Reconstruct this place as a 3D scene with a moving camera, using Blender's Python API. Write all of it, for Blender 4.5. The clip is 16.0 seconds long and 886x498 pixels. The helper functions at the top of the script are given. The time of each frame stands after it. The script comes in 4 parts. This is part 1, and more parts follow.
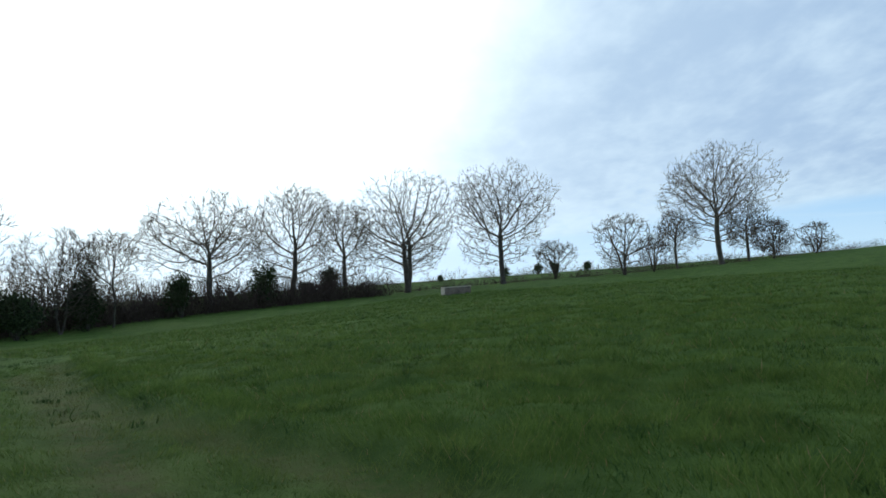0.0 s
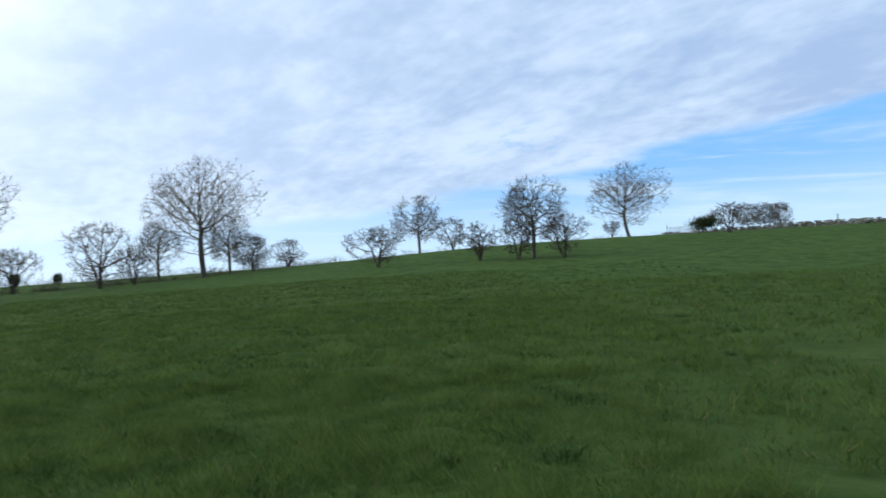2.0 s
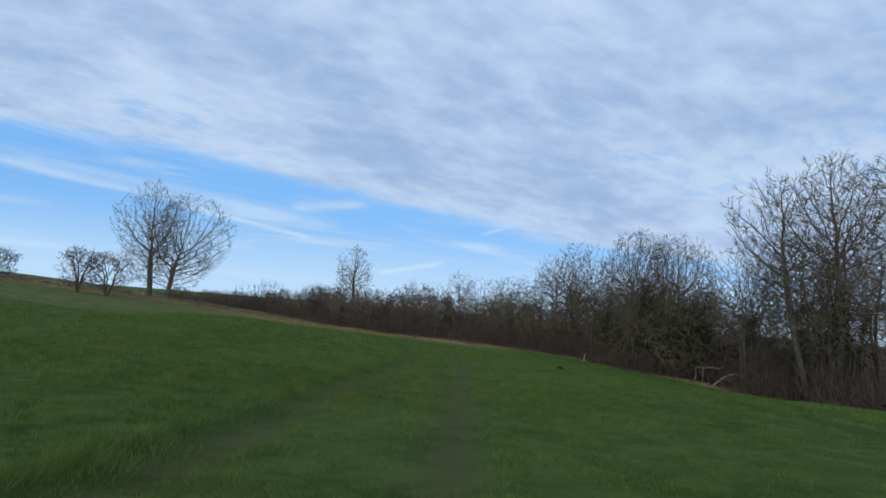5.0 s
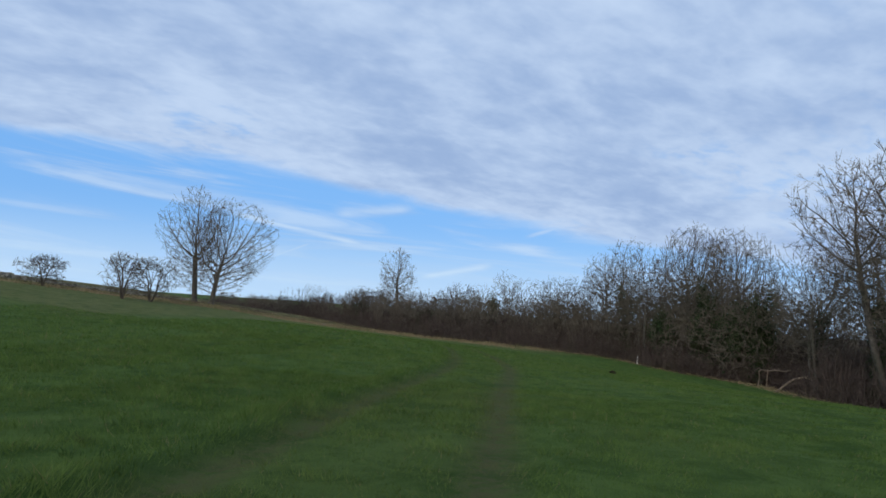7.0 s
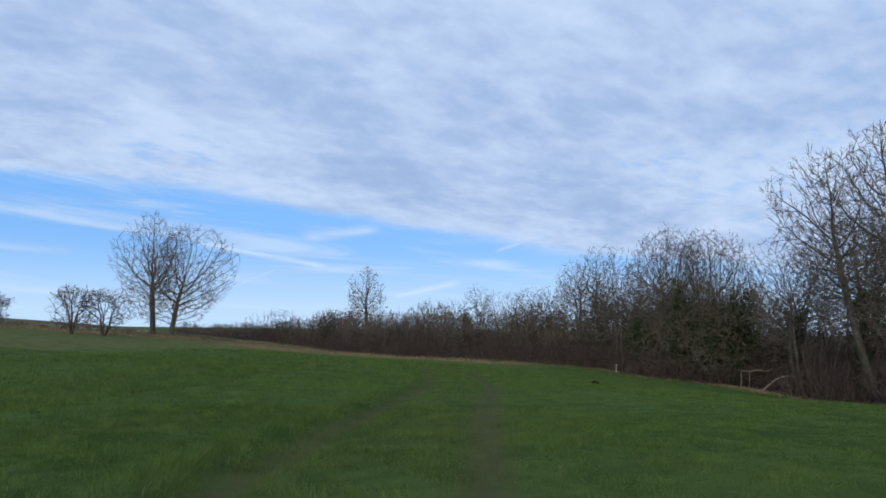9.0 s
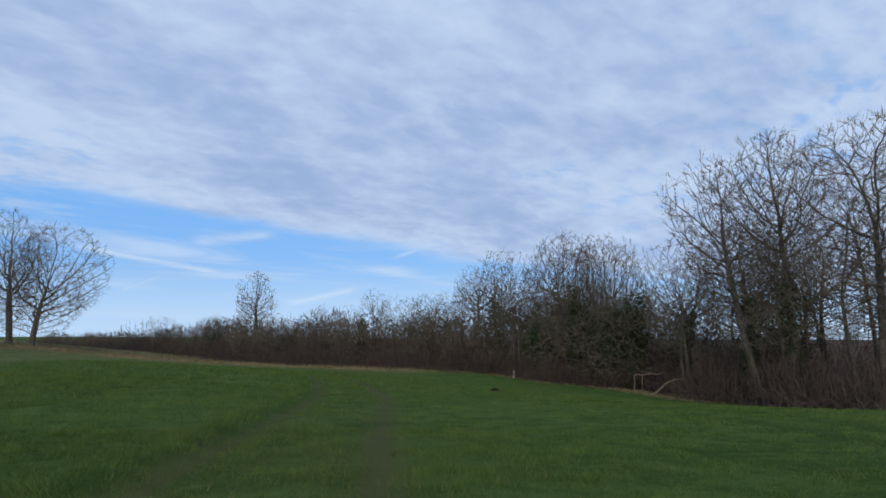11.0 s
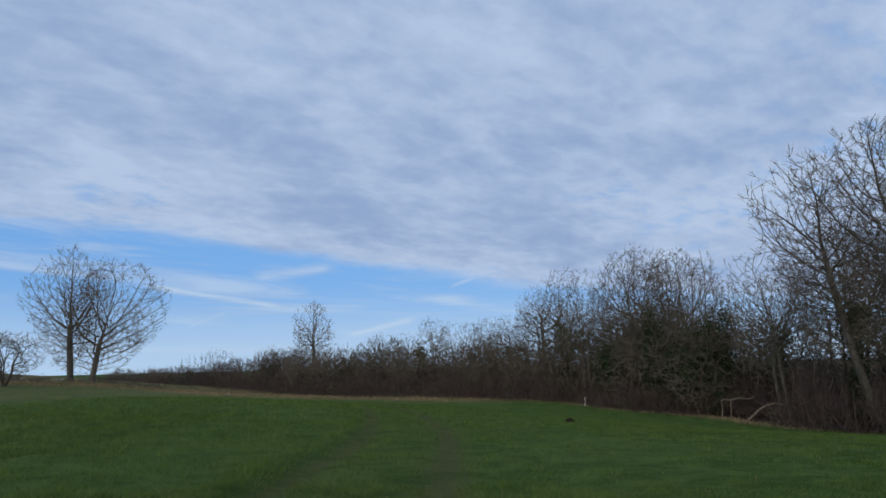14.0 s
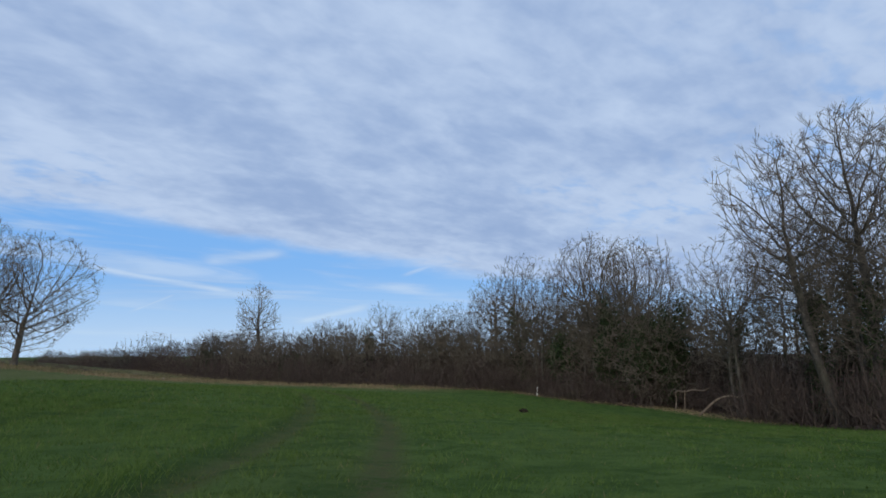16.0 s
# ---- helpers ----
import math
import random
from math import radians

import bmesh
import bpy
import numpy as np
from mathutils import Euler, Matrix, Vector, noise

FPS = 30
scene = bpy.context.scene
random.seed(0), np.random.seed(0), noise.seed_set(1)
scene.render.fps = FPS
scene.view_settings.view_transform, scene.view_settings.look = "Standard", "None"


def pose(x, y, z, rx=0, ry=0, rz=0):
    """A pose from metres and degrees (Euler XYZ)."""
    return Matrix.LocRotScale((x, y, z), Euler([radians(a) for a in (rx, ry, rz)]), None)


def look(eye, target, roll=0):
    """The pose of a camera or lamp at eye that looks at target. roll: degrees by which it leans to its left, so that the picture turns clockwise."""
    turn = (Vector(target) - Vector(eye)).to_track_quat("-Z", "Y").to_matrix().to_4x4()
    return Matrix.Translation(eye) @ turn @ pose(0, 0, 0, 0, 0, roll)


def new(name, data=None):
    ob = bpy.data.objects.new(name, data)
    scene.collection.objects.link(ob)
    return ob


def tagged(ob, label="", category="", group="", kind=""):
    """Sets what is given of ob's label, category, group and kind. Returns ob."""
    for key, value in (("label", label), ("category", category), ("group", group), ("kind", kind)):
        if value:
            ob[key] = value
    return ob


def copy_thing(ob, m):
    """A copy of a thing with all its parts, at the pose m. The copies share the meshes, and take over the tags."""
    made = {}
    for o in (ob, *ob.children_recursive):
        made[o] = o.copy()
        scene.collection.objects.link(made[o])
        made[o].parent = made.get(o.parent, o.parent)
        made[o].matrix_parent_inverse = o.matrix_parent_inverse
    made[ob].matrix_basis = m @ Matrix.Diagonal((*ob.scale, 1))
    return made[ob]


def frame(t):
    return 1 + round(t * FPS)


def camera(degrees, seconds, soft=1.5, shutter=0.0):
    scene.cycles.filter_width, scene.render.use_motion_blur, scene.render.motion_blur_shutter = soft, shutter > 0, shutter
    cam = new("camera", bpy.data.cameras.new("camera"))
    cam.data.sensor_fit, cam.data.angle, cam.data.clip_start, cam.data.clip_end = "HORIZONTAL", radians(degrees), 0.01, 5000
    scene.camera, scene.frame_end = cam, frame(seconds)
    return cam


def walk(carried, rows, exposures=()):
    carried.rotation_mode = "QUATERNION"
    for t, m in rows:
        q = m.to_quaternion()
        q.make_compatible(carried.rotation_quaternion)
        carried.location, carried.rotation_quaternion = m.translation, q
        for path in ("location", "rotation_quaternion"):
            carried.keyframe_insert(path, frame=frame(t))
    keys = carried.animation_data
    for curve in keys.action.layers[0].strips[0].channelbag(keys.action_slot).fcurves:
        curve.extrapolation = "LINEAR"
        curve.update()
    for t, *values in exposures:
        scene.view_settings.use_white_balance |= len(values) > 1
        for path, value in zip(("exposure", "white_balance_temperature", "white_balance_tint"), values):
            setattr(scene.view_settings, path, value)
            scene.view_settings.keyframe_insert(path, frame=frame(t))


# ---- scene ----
cam = camera(66.7, 16.0, 1.6, 0.05)

# seconds, eye x y z, heading (degrees right of +y), tilt, roll
PATH = [
    (0.0, 0.56, -1.36, 1.49, -130.68, 2.62, -3.81),
    (0.5, 0.55, -1.37, 1.47, -134.23, 2.76, -3.67),
    (1.0, 0.52, -1.37, 1.47, -135.04, 2.49, -3.53),
    (1.5, 0.40, -1.30, 1.47, -128.33, 1.95, -2.11),
    (1.6, 0.37, -1.24, 1.47, -123.42, 1.75, -1.37),
    (1.7, 0.34, -1.18, 1.47, -113.55, 1.66, 0.12),
    (1.8, 0.30, -1.11, 1.48, -106.11, 1.61, -0.52),
    (1.9, 0.27, -1.04, 1.48, -95.60, 1.38, -1.95),
    (2.0, 0.23, -0.97, 1.49, -89.05, 0.89, -3.57),
    (2.1, 0.20, -0.89, 1.49, -78.39, -0.49, -4.91),
    (2.2, 0.16, -0.81, 1.50, -71.69, -2.45, -3.33),
    (2.3, 0.13, -0.73, 1.51, -61.08, -3.77, 0.65),
    (2.4, 0.10, -0.64, 1.51, -51.60, -4.39, 2.71),
    (2.5, 0.08, -0.54, 1.52, -40.79, -4.41, 3.69),
    (2.6, 0.05, -0.45, 1.53, -33.09, -4.39, 2.99),
    (2.7, 0.03, -0.34, 1.53, -25.20, -4.34, 0.82),
    (2.8, 0.02, -0.23, 1.54, -22.02, -4.38, -1.09),
    (3.0, 0.00, 0.00, 1.55, -16.08, -0.29, -3.18),
    (3.5, 0.01, 0.66, 1.56, -6.16, 0.80, 2.82),
    (3.7, 0.02, 0.93, 1.55, -2.98, 1.54, 3.82),
    (5.8, 0.22, 3.68, 1.46, -5.11, 5.84, 4.10),
    (6.0, 0.22, 3.91, 1.44, -3.71, 5.08, 1.06),
    (6.5, 0.28, 4.44, 1.43, -9.80, 5.16, -0.70),
    (7.0, 0.24, 4.98, 1.44, -7.95, 5.18, 3.76),
    (7.5, 0.18, 5.60, 1.42, -11.76, 4.16, -3.45),
    (8.0, 0.10, 6.17, 1.37, -14.54, 3.55, 2.29),
    (8.5, 0.07, 6.79, 1.31, -7.72, 4.09, 1.11),
    (9.0, -0.02, 7.44, 1.29, -5.30, 6.82, 0.62),
    (9.5, -0.06, 8.07, 1.30, 2.18, 7.47, -1.73),
    (10.0, -0.03, 8.71, 1.26, 3.02, 6.75, -1.89),
    (10.2, -0.04, 8.94, 1.24, 3.36, 6.84, 0.27),
    (12.3, -0.00, 11.56, 1.29, 3.08, 9.62, -0.94),
    (12.5, 0.00, 11.80, 1.28, 0.22, 9.93, -1.36),
    (13.0, -0.01, 12.37, 1.23, -1.03, 7.51, -3.69),
    (13.5, -0.05, 12.95, 1.17, -5.17, 9.22, -2.43),
    (14.0, -0.11, 13.55, 1.15, -1.38, 9.85, -1.37),
    (14.5, -0.08, 14.14, 1.13, -3.13, 7.30, -2.65),
    (15.0, -0.10, 14.84, 1.10, -0.50, 7.12, 1.49),
    (15.5, -0.07, 15.57, 1.05, 1.31, 6.88, -5.41),
    (16.0, 0.01, 16.28, 0.98, 2.56, 8.86, -0.42),
]


def aim(x, y, z, head, tilt, roll):
    h, p = radians(head), radians(tilt)
    return look((x, y, z), (x + math.sin(h) * math.cos(p), y + math.cos(h) * math.cos(p), z + math.sin(p)), roll)


EXPOSURE = [(0.0, -0.02, 6500, 0), (1.5, -0.08, 6450, 2), (2.0, 0.22, 6600, 6), (2.5, 0.66, 6400, 5), (3.0, 0.80, 6400, 4), (3.5, 0.52, 6400, 4), (6.0, -0.1, 6400, 8), (7.5, -0.08, 6400, 9), (8.5, 0.03, 6400, 10), (9.0, 0.0, 6400, 10), (9.5, -0.1, 6400, 10),
            (10.2, -0.12, 6400, 10), (12.5, -0.13, 6400, 10), (14.0, -0.32, 6400, 10), (14.5, -0.3, 6400, 10), (16.0, -0.2, 6400, 10)]
walk(cam, [(r[0], aim(*r[1:])) for r in PATH], EXPOSURE)

# ---- light: winter sun low in the south behind thin cloud, cloud deck with a blue gap in the north ----
SUN_AZ, SUN_EL = -168.0, 19.0
sun_way = Vector((math.sin(radians(SUN_AZ)) * math.cos(radians(SUN_EL)), math.cos(radians(SUN_AZ)) * math.cos(radians(SUN_EL)), math.sin(radians(SUN_EL))))


class Nodes:
    """Short hand for node trees."""

    def __init__(self, tree):
        self.tree = tree

    def add(self, kind, **values):
        n = self.tree.nodes.new(kind)
        for k, v in values.items():
            setattr(n, k, v)
        return n

    def put(self, value, socket):
        if isinstance(value, bpy.types.NodeSocket):
            self.tree.links.new(value, socket)
        else:
            socket.default_value = value

    def math(self, op, a, b=0.0, c=None, clamp=False):
        n = self.add("ShaderNodeMath", operation=op, use_clamp=clamp)
        self.put(a, n.inputs[0])
        self.put(b, n.inputs[1])
        if c is not None:
            self.put(c, n.inputs[2])
        return n.outputs[0]

    def ramp(self, v, lo, hi, a=0.0, b=1.0, smooth=True):
        n = self.add("ShaderNodeMapRange", interpolation_type="SMOOTHSTEP" if smooth else "LINEAR")
        for i, x in enumerate((v, lo, hi, a, b)):
            self.put(x, n.inputs[i])
        return n.outputs[0]

    def mix(self, f, a, b, blend="MIX"):
        n = self.add("ShaderNodeMix", data_type="RGBA", blend_type=blend)
        self.put(f, n.inputs[0])
        for v, s in ((a, n.inputs[6]), (b, n.inputs[7])):
            self.put((*v, 1.0) if isinstance(v, tuple) and len(v) == 3 else v, s)
        return n.outputs[2]

    def noise(self, vector, scale, detail=4.0, rough=0.55, warp=0.0):
        n = self.add("ShaderNodeTexNoise")
        self.put(vector, n.inputs["Vector"])
        n.inputs["Scale"].default_value, n.inputs["Detail"].default_value = scale, detail
        n.inputs["Roughness"].default_value, n.inputs["Distortion"].default_value = rough, warp
        return n.outputs["Fac"]

    def xyz(self, x, y, z):
        n = self.add("ShaderNodeCombineXYZ")
        for i, v in enumerate((x, y, z)):
            self.put(v, n.inputs[i])
        return n.outputs[0]


def make_world():
    world = bpy.data.worlds.new("sky")
    scene.world = world
    world.use_nodes = True
    t = world.node_tree
    t.nodes.clear()
    n = Nodes(t)
    way = n.add("ShaderNodeTexCoord").outputs["Generated"]
    sep = n.add("ShaderNodeSeparateXYZ")
    n.put(way, sep.inputs[0])
    x, y, z = sep.outputs
    el = n.math("MULTIPLY", n.math("ARCSINE", z), 57.2958)
    az = n.math("MULTIPLY", n.math("ARCTAN2", x, y), 57.2958)
    sky = n.add("ShaderNodeTexSky", sky_type="NISHITA", sun_disc=False, sun_elevation=radians(SUN_EL), sun_rotation=radians(SUN_AZ))
    # clouds lie on a flat layer seen in perspective
    zz = n.math("ADD", n.math("MAXIMUM", z, 0.0), 0.22)
    px, py = n.math("DIVIDE", x, zz), n.math("DIVIDE", y, zz)
    run = n.math("ADD", n.math("MULTIPLY", px, 0.80), n.math("MULTIPLY", py, 0.60))
    across = n.math("SUBTRACT", n.math("MULTIPLY", px, 0.60), n.math("MULTIPLY", py, 0.80))
    flat = n.xyz(n.math("MULTIPLY", run, 0.75), across, 0.0)
    big = n.noise(flat, 0.95, 3.0, 0.5, 0.3)
    fine = n.noise(flat, 3.8, 5.0, 0.55, 0.4)
    cells = n.noise(flat, 12.0, 3.0, 0.55, 0.2)
    # lower edge of the deck
    bow = n.math("EXPONENT", n.math("MULTIPLY", n.math("POWER", n.math("ABSOLUTE", n.math("DIVIDE", n.math("ADD", az, 36.0), 50.0)), 2.0), -1.0))
    edge = n.math("ADD", 2.0, n.math("MULTIPLY", bow, 8.8))
    ragged = n.noise(n.xyz(n.math("MULTIPLY", az, 0.06), n.math("MULTIPLY", el, 0.30), 3.0), 1.0, 6.0, 0.6, 0.4)
    lift = n.math("ADD", n.math("SUBTRACT", el, edge), n.math("MULTIPLY", n.math("SUBTRACT", ragged, 0.5), 3.4))
    deck = n.ramp(lift, -0.5, 0.9)
    # small blue chinks between the cloudlets, in a few places only
    chinks = n.math("MULTIPLY", n.ramp(cells, 0.52, 0.30), n.ramp(n.noise(flat, 0.9, 2.0, 0.5), 0.50, 0.66))
    deck = n.math("SUBTRACT", deck, n.math("MULTIPLY", n.math("MULTIPLY", chinks, deck), 0.5))
    # level wisps and a few straight trails across the gap
    lean = n.math("ADD", el, n.math("MULTIPLY", az, 0.055))
    wisp = n.noise(n.xyz(n.math("MULTIPLY", az, 0.050), n.math("MULTIPLY", lean, 0.62), 7.0), 1.0, 6.0, 0.55, 0.7)
    thin = n.math("MULTIPLY", n.ramp(wisp, 0.45, 0.72), 0.6)
    for a0, e0, a1, e1, wide, power in ((-26.5, 6.8, -13.6, 4.9, 0.50, 0.75), (-22.5, 3.3, -19.0, 4.9, 0.20, 0.5), (-17.6, 7.5, -10.5, 8.4, 0.8, 0.6), (-1.0, 6.6, 3.0, 7.9, 0.30, 0.6), (-10.0, 2.6, -3.5, 4.2, 0.55, 0.7)):
        c, s = (a1 - a0) / math.hypot(a1 - a0, e1 - e0), (e1 - e0) / math.hypot(a1 - a0, e1 - e0)
        da, de = n.math("SUBTRACT", az, (a0 + a1) / 2), n.math("SUBTRACT", el, (e0 + e1) / 2)
        far = n.math("ABSOLUTE", n.math("ADD", n.math("MULTIPLY", da, c), n.math("MULTIPLY", de, s)))
        off = n.math("ADD", n.math("SUBTRACT", n.math("MULTIPLY", de, c), n.math("MULTIPLY", da, s)), n.math("MULTIPLY", n.math("SUBTRACT", ragged, 0.5), 1.6 * wide))
        half = math.hypot(a1 - a0, e1 - e0) / 2
        trail = n.math("MULTIPLY", n.ramp(far, half * 1.15, half * 0.6), n.ramp(n.math("ABSOLUTE", off), wide, 0.0))
        thin = n.math("MAXIMUM", thin, n.math("MULTIPLY", trail, n.math("MULTIPLY", n.ramp(wisp, 0.25, 0.6, 0.5, 1.0), power)))
    cover = n.math("MAXIMUM", deck, thin)
    haze = n.ramp(el, 7.5, -0.5)
    shade = n.math("ADD", n.math("ADD", n.math("MULTIPLY", big, 0.45), n.math("MULTIPLY", fine, 0.33)), n.math("MULTIPLY", cells, 0.22))
    tone = n.ramp(shade, 0.36, 0.62)
    cloud = n.mix(tone, (3.5, 4.85, 7.5), (5.8, 7.15, 9.4))
    cloud = n.mix(n.math("MULTIPLY", thin, n.math("SUBTRACT", 1.0, deck)), cloud, (7.2, 8.6, 10.2))
    blue = n.mix(0.75, sky.outputs[0], (2.0, 5.2, 11.0))
    col = n.mix(cover, blue, cloud)
    col = n.mix(n.math("MULTIPLY", haze, 0.75), col, (6.6, 8.6, 10.6))
    # the veiled sun brightens the cloud round it
    dot = n.add("ShaderNodeVectorMath", operation="DOT_PRODUCT")
    n.put(way, dot.inputs[0])
    dot.inputs[1].default_value = sun_way
    veil = n.math("ADD", dot.outputs["Value"], n.math("MULTIPLY", n.math("SUBTRACT", big, 0.5), 0.22))
    glow = n.math("POWER", n.ramp(veil, 0.60, 1.04, smooth=False), 1.6)
    wide = n.ramp(dot.outputs["Value"], 0.0, 0.95)
    col = n.mix(n.math("MULTIPLY", wide, 0.36), col, (9.6, 11.0, 13.0))
    col = n.mix(n.math("MULTIPLY", glow, n.ramp(el, -2.0, 17.0, 0.12, 1.0)), col, (23.0, 23.6, 24.0))
    # below the horizon: land
    col = n.mix(n.ramp(el, 0.0, -2.0), col, (0.5, 0.6, 0.4))
    back = n.add("ShaderNodeBackground")
    n.put(col, back.inputs[0])
    back.inputs[1].default_value = 0.1
    out = n.add("ShaderNodeOutputWorld")
    t.links.new(back.outputs[0], out.inputs[0])


make_world()
sun = new("sun", bpy.data.lights.new("sun", "SUN"))
sun.data.energy, sun.data.angle, sun.data.color = 0.9, radians(14), (1.0, 0.93, 0.84)
sun.matrix_world = look(sun_way * 100, (0, 0, 0))


# ---- materials ----
def material(name, build, rough=0.9, spec=0.2):
    m = bpy.data.materials.new(name)
    m.use_nodes = True
    n = Nodes(m.node_tree)
    bsdf = m.node_tree.nodes["Principled BSDF"]
    bsdf.inputs["Roughness"].default_value = rough
    bsdf.inputs["Specular IOR Level"].default_value = spec
    place = n.add("ShaderNodeTexCoord").outputs["Object"]
    geo = n.add("ShaderNodeNewGeometry")
    build(n, bsdf, geo.outputs["Position"], geo, place)
    return m


def bump(n, bsdf, height, strength, distance):
    b = n.add("ShaderNodeBump")
    b.inputs["Strength"].default_value, b.inputs["Distance"].default_value = strength, distance
    n.put(height, b.inputs["Height"])
    n.put(b.outputs[0], bsdf.inputs["Normal"])


def bark_look(dark, light, moss=(0.07, 0.08, 0.04), moss_share=0.3):
    def build(n, bsdf, pos, geo, place):
        info = n.add("ShaderNodeObjectInfo").outputs["Random"]
        f = n.noise(pos, 3.0, 6.0, 0.7)
        c = n.mix(n.ramp(f, 0.3, 0.7), dark, light)
        g = n.noise(pos, 0.5, 3.0)
        c = n.mix(n.math("MULTIPLY", n.ramp(g, 0.5, 0.7), moss_share), c, moss)
        c = n.mix(1.0, c, n.mix(info, (0.8, 0.8, 0.82), (1.2, 1.16, 1.1)), "MULTIPLY")
        n.put(c, bsdf.inputs["Base Color"])
        bump(n, bsdf, n.noise(pos, 18.0, 4.0), 0.5, 0.03)
    return build


BARK = material("bark", bark_look((0.045, 0.040, 0.034), (0.125, 0.110, 0.092)))
TWIG = material("twigs", bark_look((0.068, 0.057, 0.045), (0.145, 0.124, 0.097), (0.10, 0.10, 0.06), 0.2))
THORN = material("thorn_twigs", bark_look((0.040, 0.033, 0.026), (0.085, 0.070, 0.055)))
SCRUB = material("scrub_twigs", bark_look((0.036, 0.027, 0.024), (0.086, 0.064, 0.054), (0.09, 0.085, 0.05), 0.25))
EARTH = material("bare_earth", bark_look((0.012, 0.010, 0.008), (0.034, 0.027, 0.020)), 1.0, 0.0)
DEADWOOD = material("bare_dead_wood", bark_look((0.12, 0.09, 0.066), (0.24, 0.19, 0.14)))


def leaf_build(n, bsdf, pos, geo, place):
    r = geo.outputs["Random Per Island"]
    c = n.mix(r, (0.012, 0.022, 0.010), (0.05, 0.075, 0.028))
    n.put(n.mix(n.ramp(n.noise(pos, 0.7, 3.0), 0.4, 0.7), c, (0.045, 0.05, 0.022)), bsdf.inputs["Base Color"])


LEAF = material("dark_evergreen_leaves", leaf_build, 0.7, 0.12)


def grass_build(n, bsdf, pos, geo, place):
    r = geo.outputs["Random Per Island"]
    a = n.noise(pos, 0.35, 4.0)
    c = n.mix(r, (0.044, 0.084, 0.016), (0.108, 0.160, 0.040))
    c = n.mix(n.math("MULTIPLY", n.ramp(a, 0.42, 0.68), 0.6), c, (0.092, 0.132, 0.034))
    tuft_shade = n.add("ShaderNodeAttribute", attribute_name="tuft_shade").outputs["Fac"]
    # shade painted into the colour: hollows between clumps darker, tufts lighter
    c = n.mix(1.0, c, n.mix(tuft_shade, (0.6, 0.66, 0.6), (1.5, 1.42, 1.5)), "MULTIPLY")
    c = n.mix(n.ramp(r, 0.965, 0.985), c, (0.21, 0.17, 0.085))
    wear = n.add("ShaderNodeAttribute", attribute_name="wear").outputs["Fac"]
    c = n.mix(n.math("MULTIPLY", wear, 0.75), c, (0.120, 0.100, 0.048))
    n.put(c, bsdf.inputs["Base Color"])
    # light shines through the blades
    glow = n.add("ShaderNodeBsdfTranslucent")
    n.put(c, glow.inputs[0])
    both = n.add("ShaderNodeMixShader")
    both.inputs[0].default_value = 0.4
    n.put(bsdf.outputs[0], both.inputs[1])
    n.put(glow.outputs[0], both.inputs[2])
    n.put(both.outputs[0], n.tree.nodes["Material Output"].inputs[0])


GRASS = material("grass_blades", grass_build, 0.85, 0.03)


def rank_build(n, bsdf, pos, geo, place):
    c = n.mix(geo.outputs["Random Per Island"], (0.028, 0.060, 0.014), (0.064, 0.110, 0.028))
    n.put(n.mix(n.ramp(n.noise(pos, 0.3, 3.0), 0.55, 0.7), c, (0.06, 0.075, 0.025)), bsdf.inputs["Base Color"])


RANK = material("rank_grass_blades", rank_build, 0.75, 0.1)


def dry_build(n, bsdf, pos, geo, place):
    r = geo.outputs["Random Per Island"]
    c = n.mix(r, (0.12, 0.085, 0.045), (0.30, 0.235, 0.13))
    n.put(n.mix(n.ramp(n.noise(pos, 0.4, 3.0), 0.5, 0.65), c, (0.10, 0.11, 0.04)), bsdf.inputs["Base Color"])


DRY = material("dead_grass_blades", dry_build, 0.8, 0.15)


def ground_build(n, bsdf, pos, geo, place):
    a = n.noise(pos, 0.09, 5.0, 0.6)
    b = n.noise(pos, 0.95, 6.0, 0.7, 0.6)
    d = n.noise(pos, 7.0, 6.0, 0.7)
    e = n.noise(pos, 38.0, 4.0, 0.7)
    c = n.mix(n.ramp(b, 0.36, 0.63), (0.033, 0.066, 0.014), (0.080, 0.126, 0.031))
    c = n.mix(n.math("MULTIPLY", n.ramp(a, 0.45, 0.65), 0.5), c, (0.073, 0.110, 0.029))
    c = n.mix(n.ramp(d, 0.38, 0.75, 0.0, 0.6), c, (0.061, 0.108, 0.025))
    # hollows of the fine bump painted near black, as shade between blades
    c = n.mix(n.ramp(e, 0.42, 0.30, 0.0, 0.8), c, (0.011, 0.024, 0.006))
    rank_shade = n.add("ShaderNodeAttribute", attribute_name="rank_shade").outputs["Fac"]
    # darker rank grass along the arcs, and painted shade beside the left rut
    c = n.mix(n.math("MULTIPLY", rank_shade, n.ramp(b, 0.3, 0.5)), c, (0.013, 0.034, 0.009))
    wear = n.add("ShaderNodeAttribute", attribute_name="wear").outputs["Fac"]
    w = n.math("MULTIPLY", wear, n.ramp(n.math("ADD", n.math("MULTIPLY", d, 0.6), n.math("MULTIPLY", b, 0.4)), 0.36, 0.56))
    c = n.mix(w, c, n.mix(d, (0.050, 0.046, 0.022), (0.105, 0.086, 0.046)))
    dry = n.add("ShaderNodeAttribute", attribute_name="dry").outputs["Fac"]
    c = n.mix(n.math("MULTIPLY", dry, n.ramp(b, 0.25, 0.6)), c, n.mix(d, (0.088, 0.074, 0.034), (0.19, 0.15, 0.078)))
    litter = n.add("ShaderNodeAttribute", attribute_name="litter").outputs["Fac"]
    c = n.mix(litter, c, n.mix(d, (0.035, 0.024, 0.018), (0.09, 0.062, 0.045)))
    n.put(c, bsdf.inputs["Base Color"])
    bump(n, bsdf, n.math("ADD", n.math("MULTIPLY", d, 0.7), n.math("MULTIPLY", e, 0.3)), 0.8, 0.14)


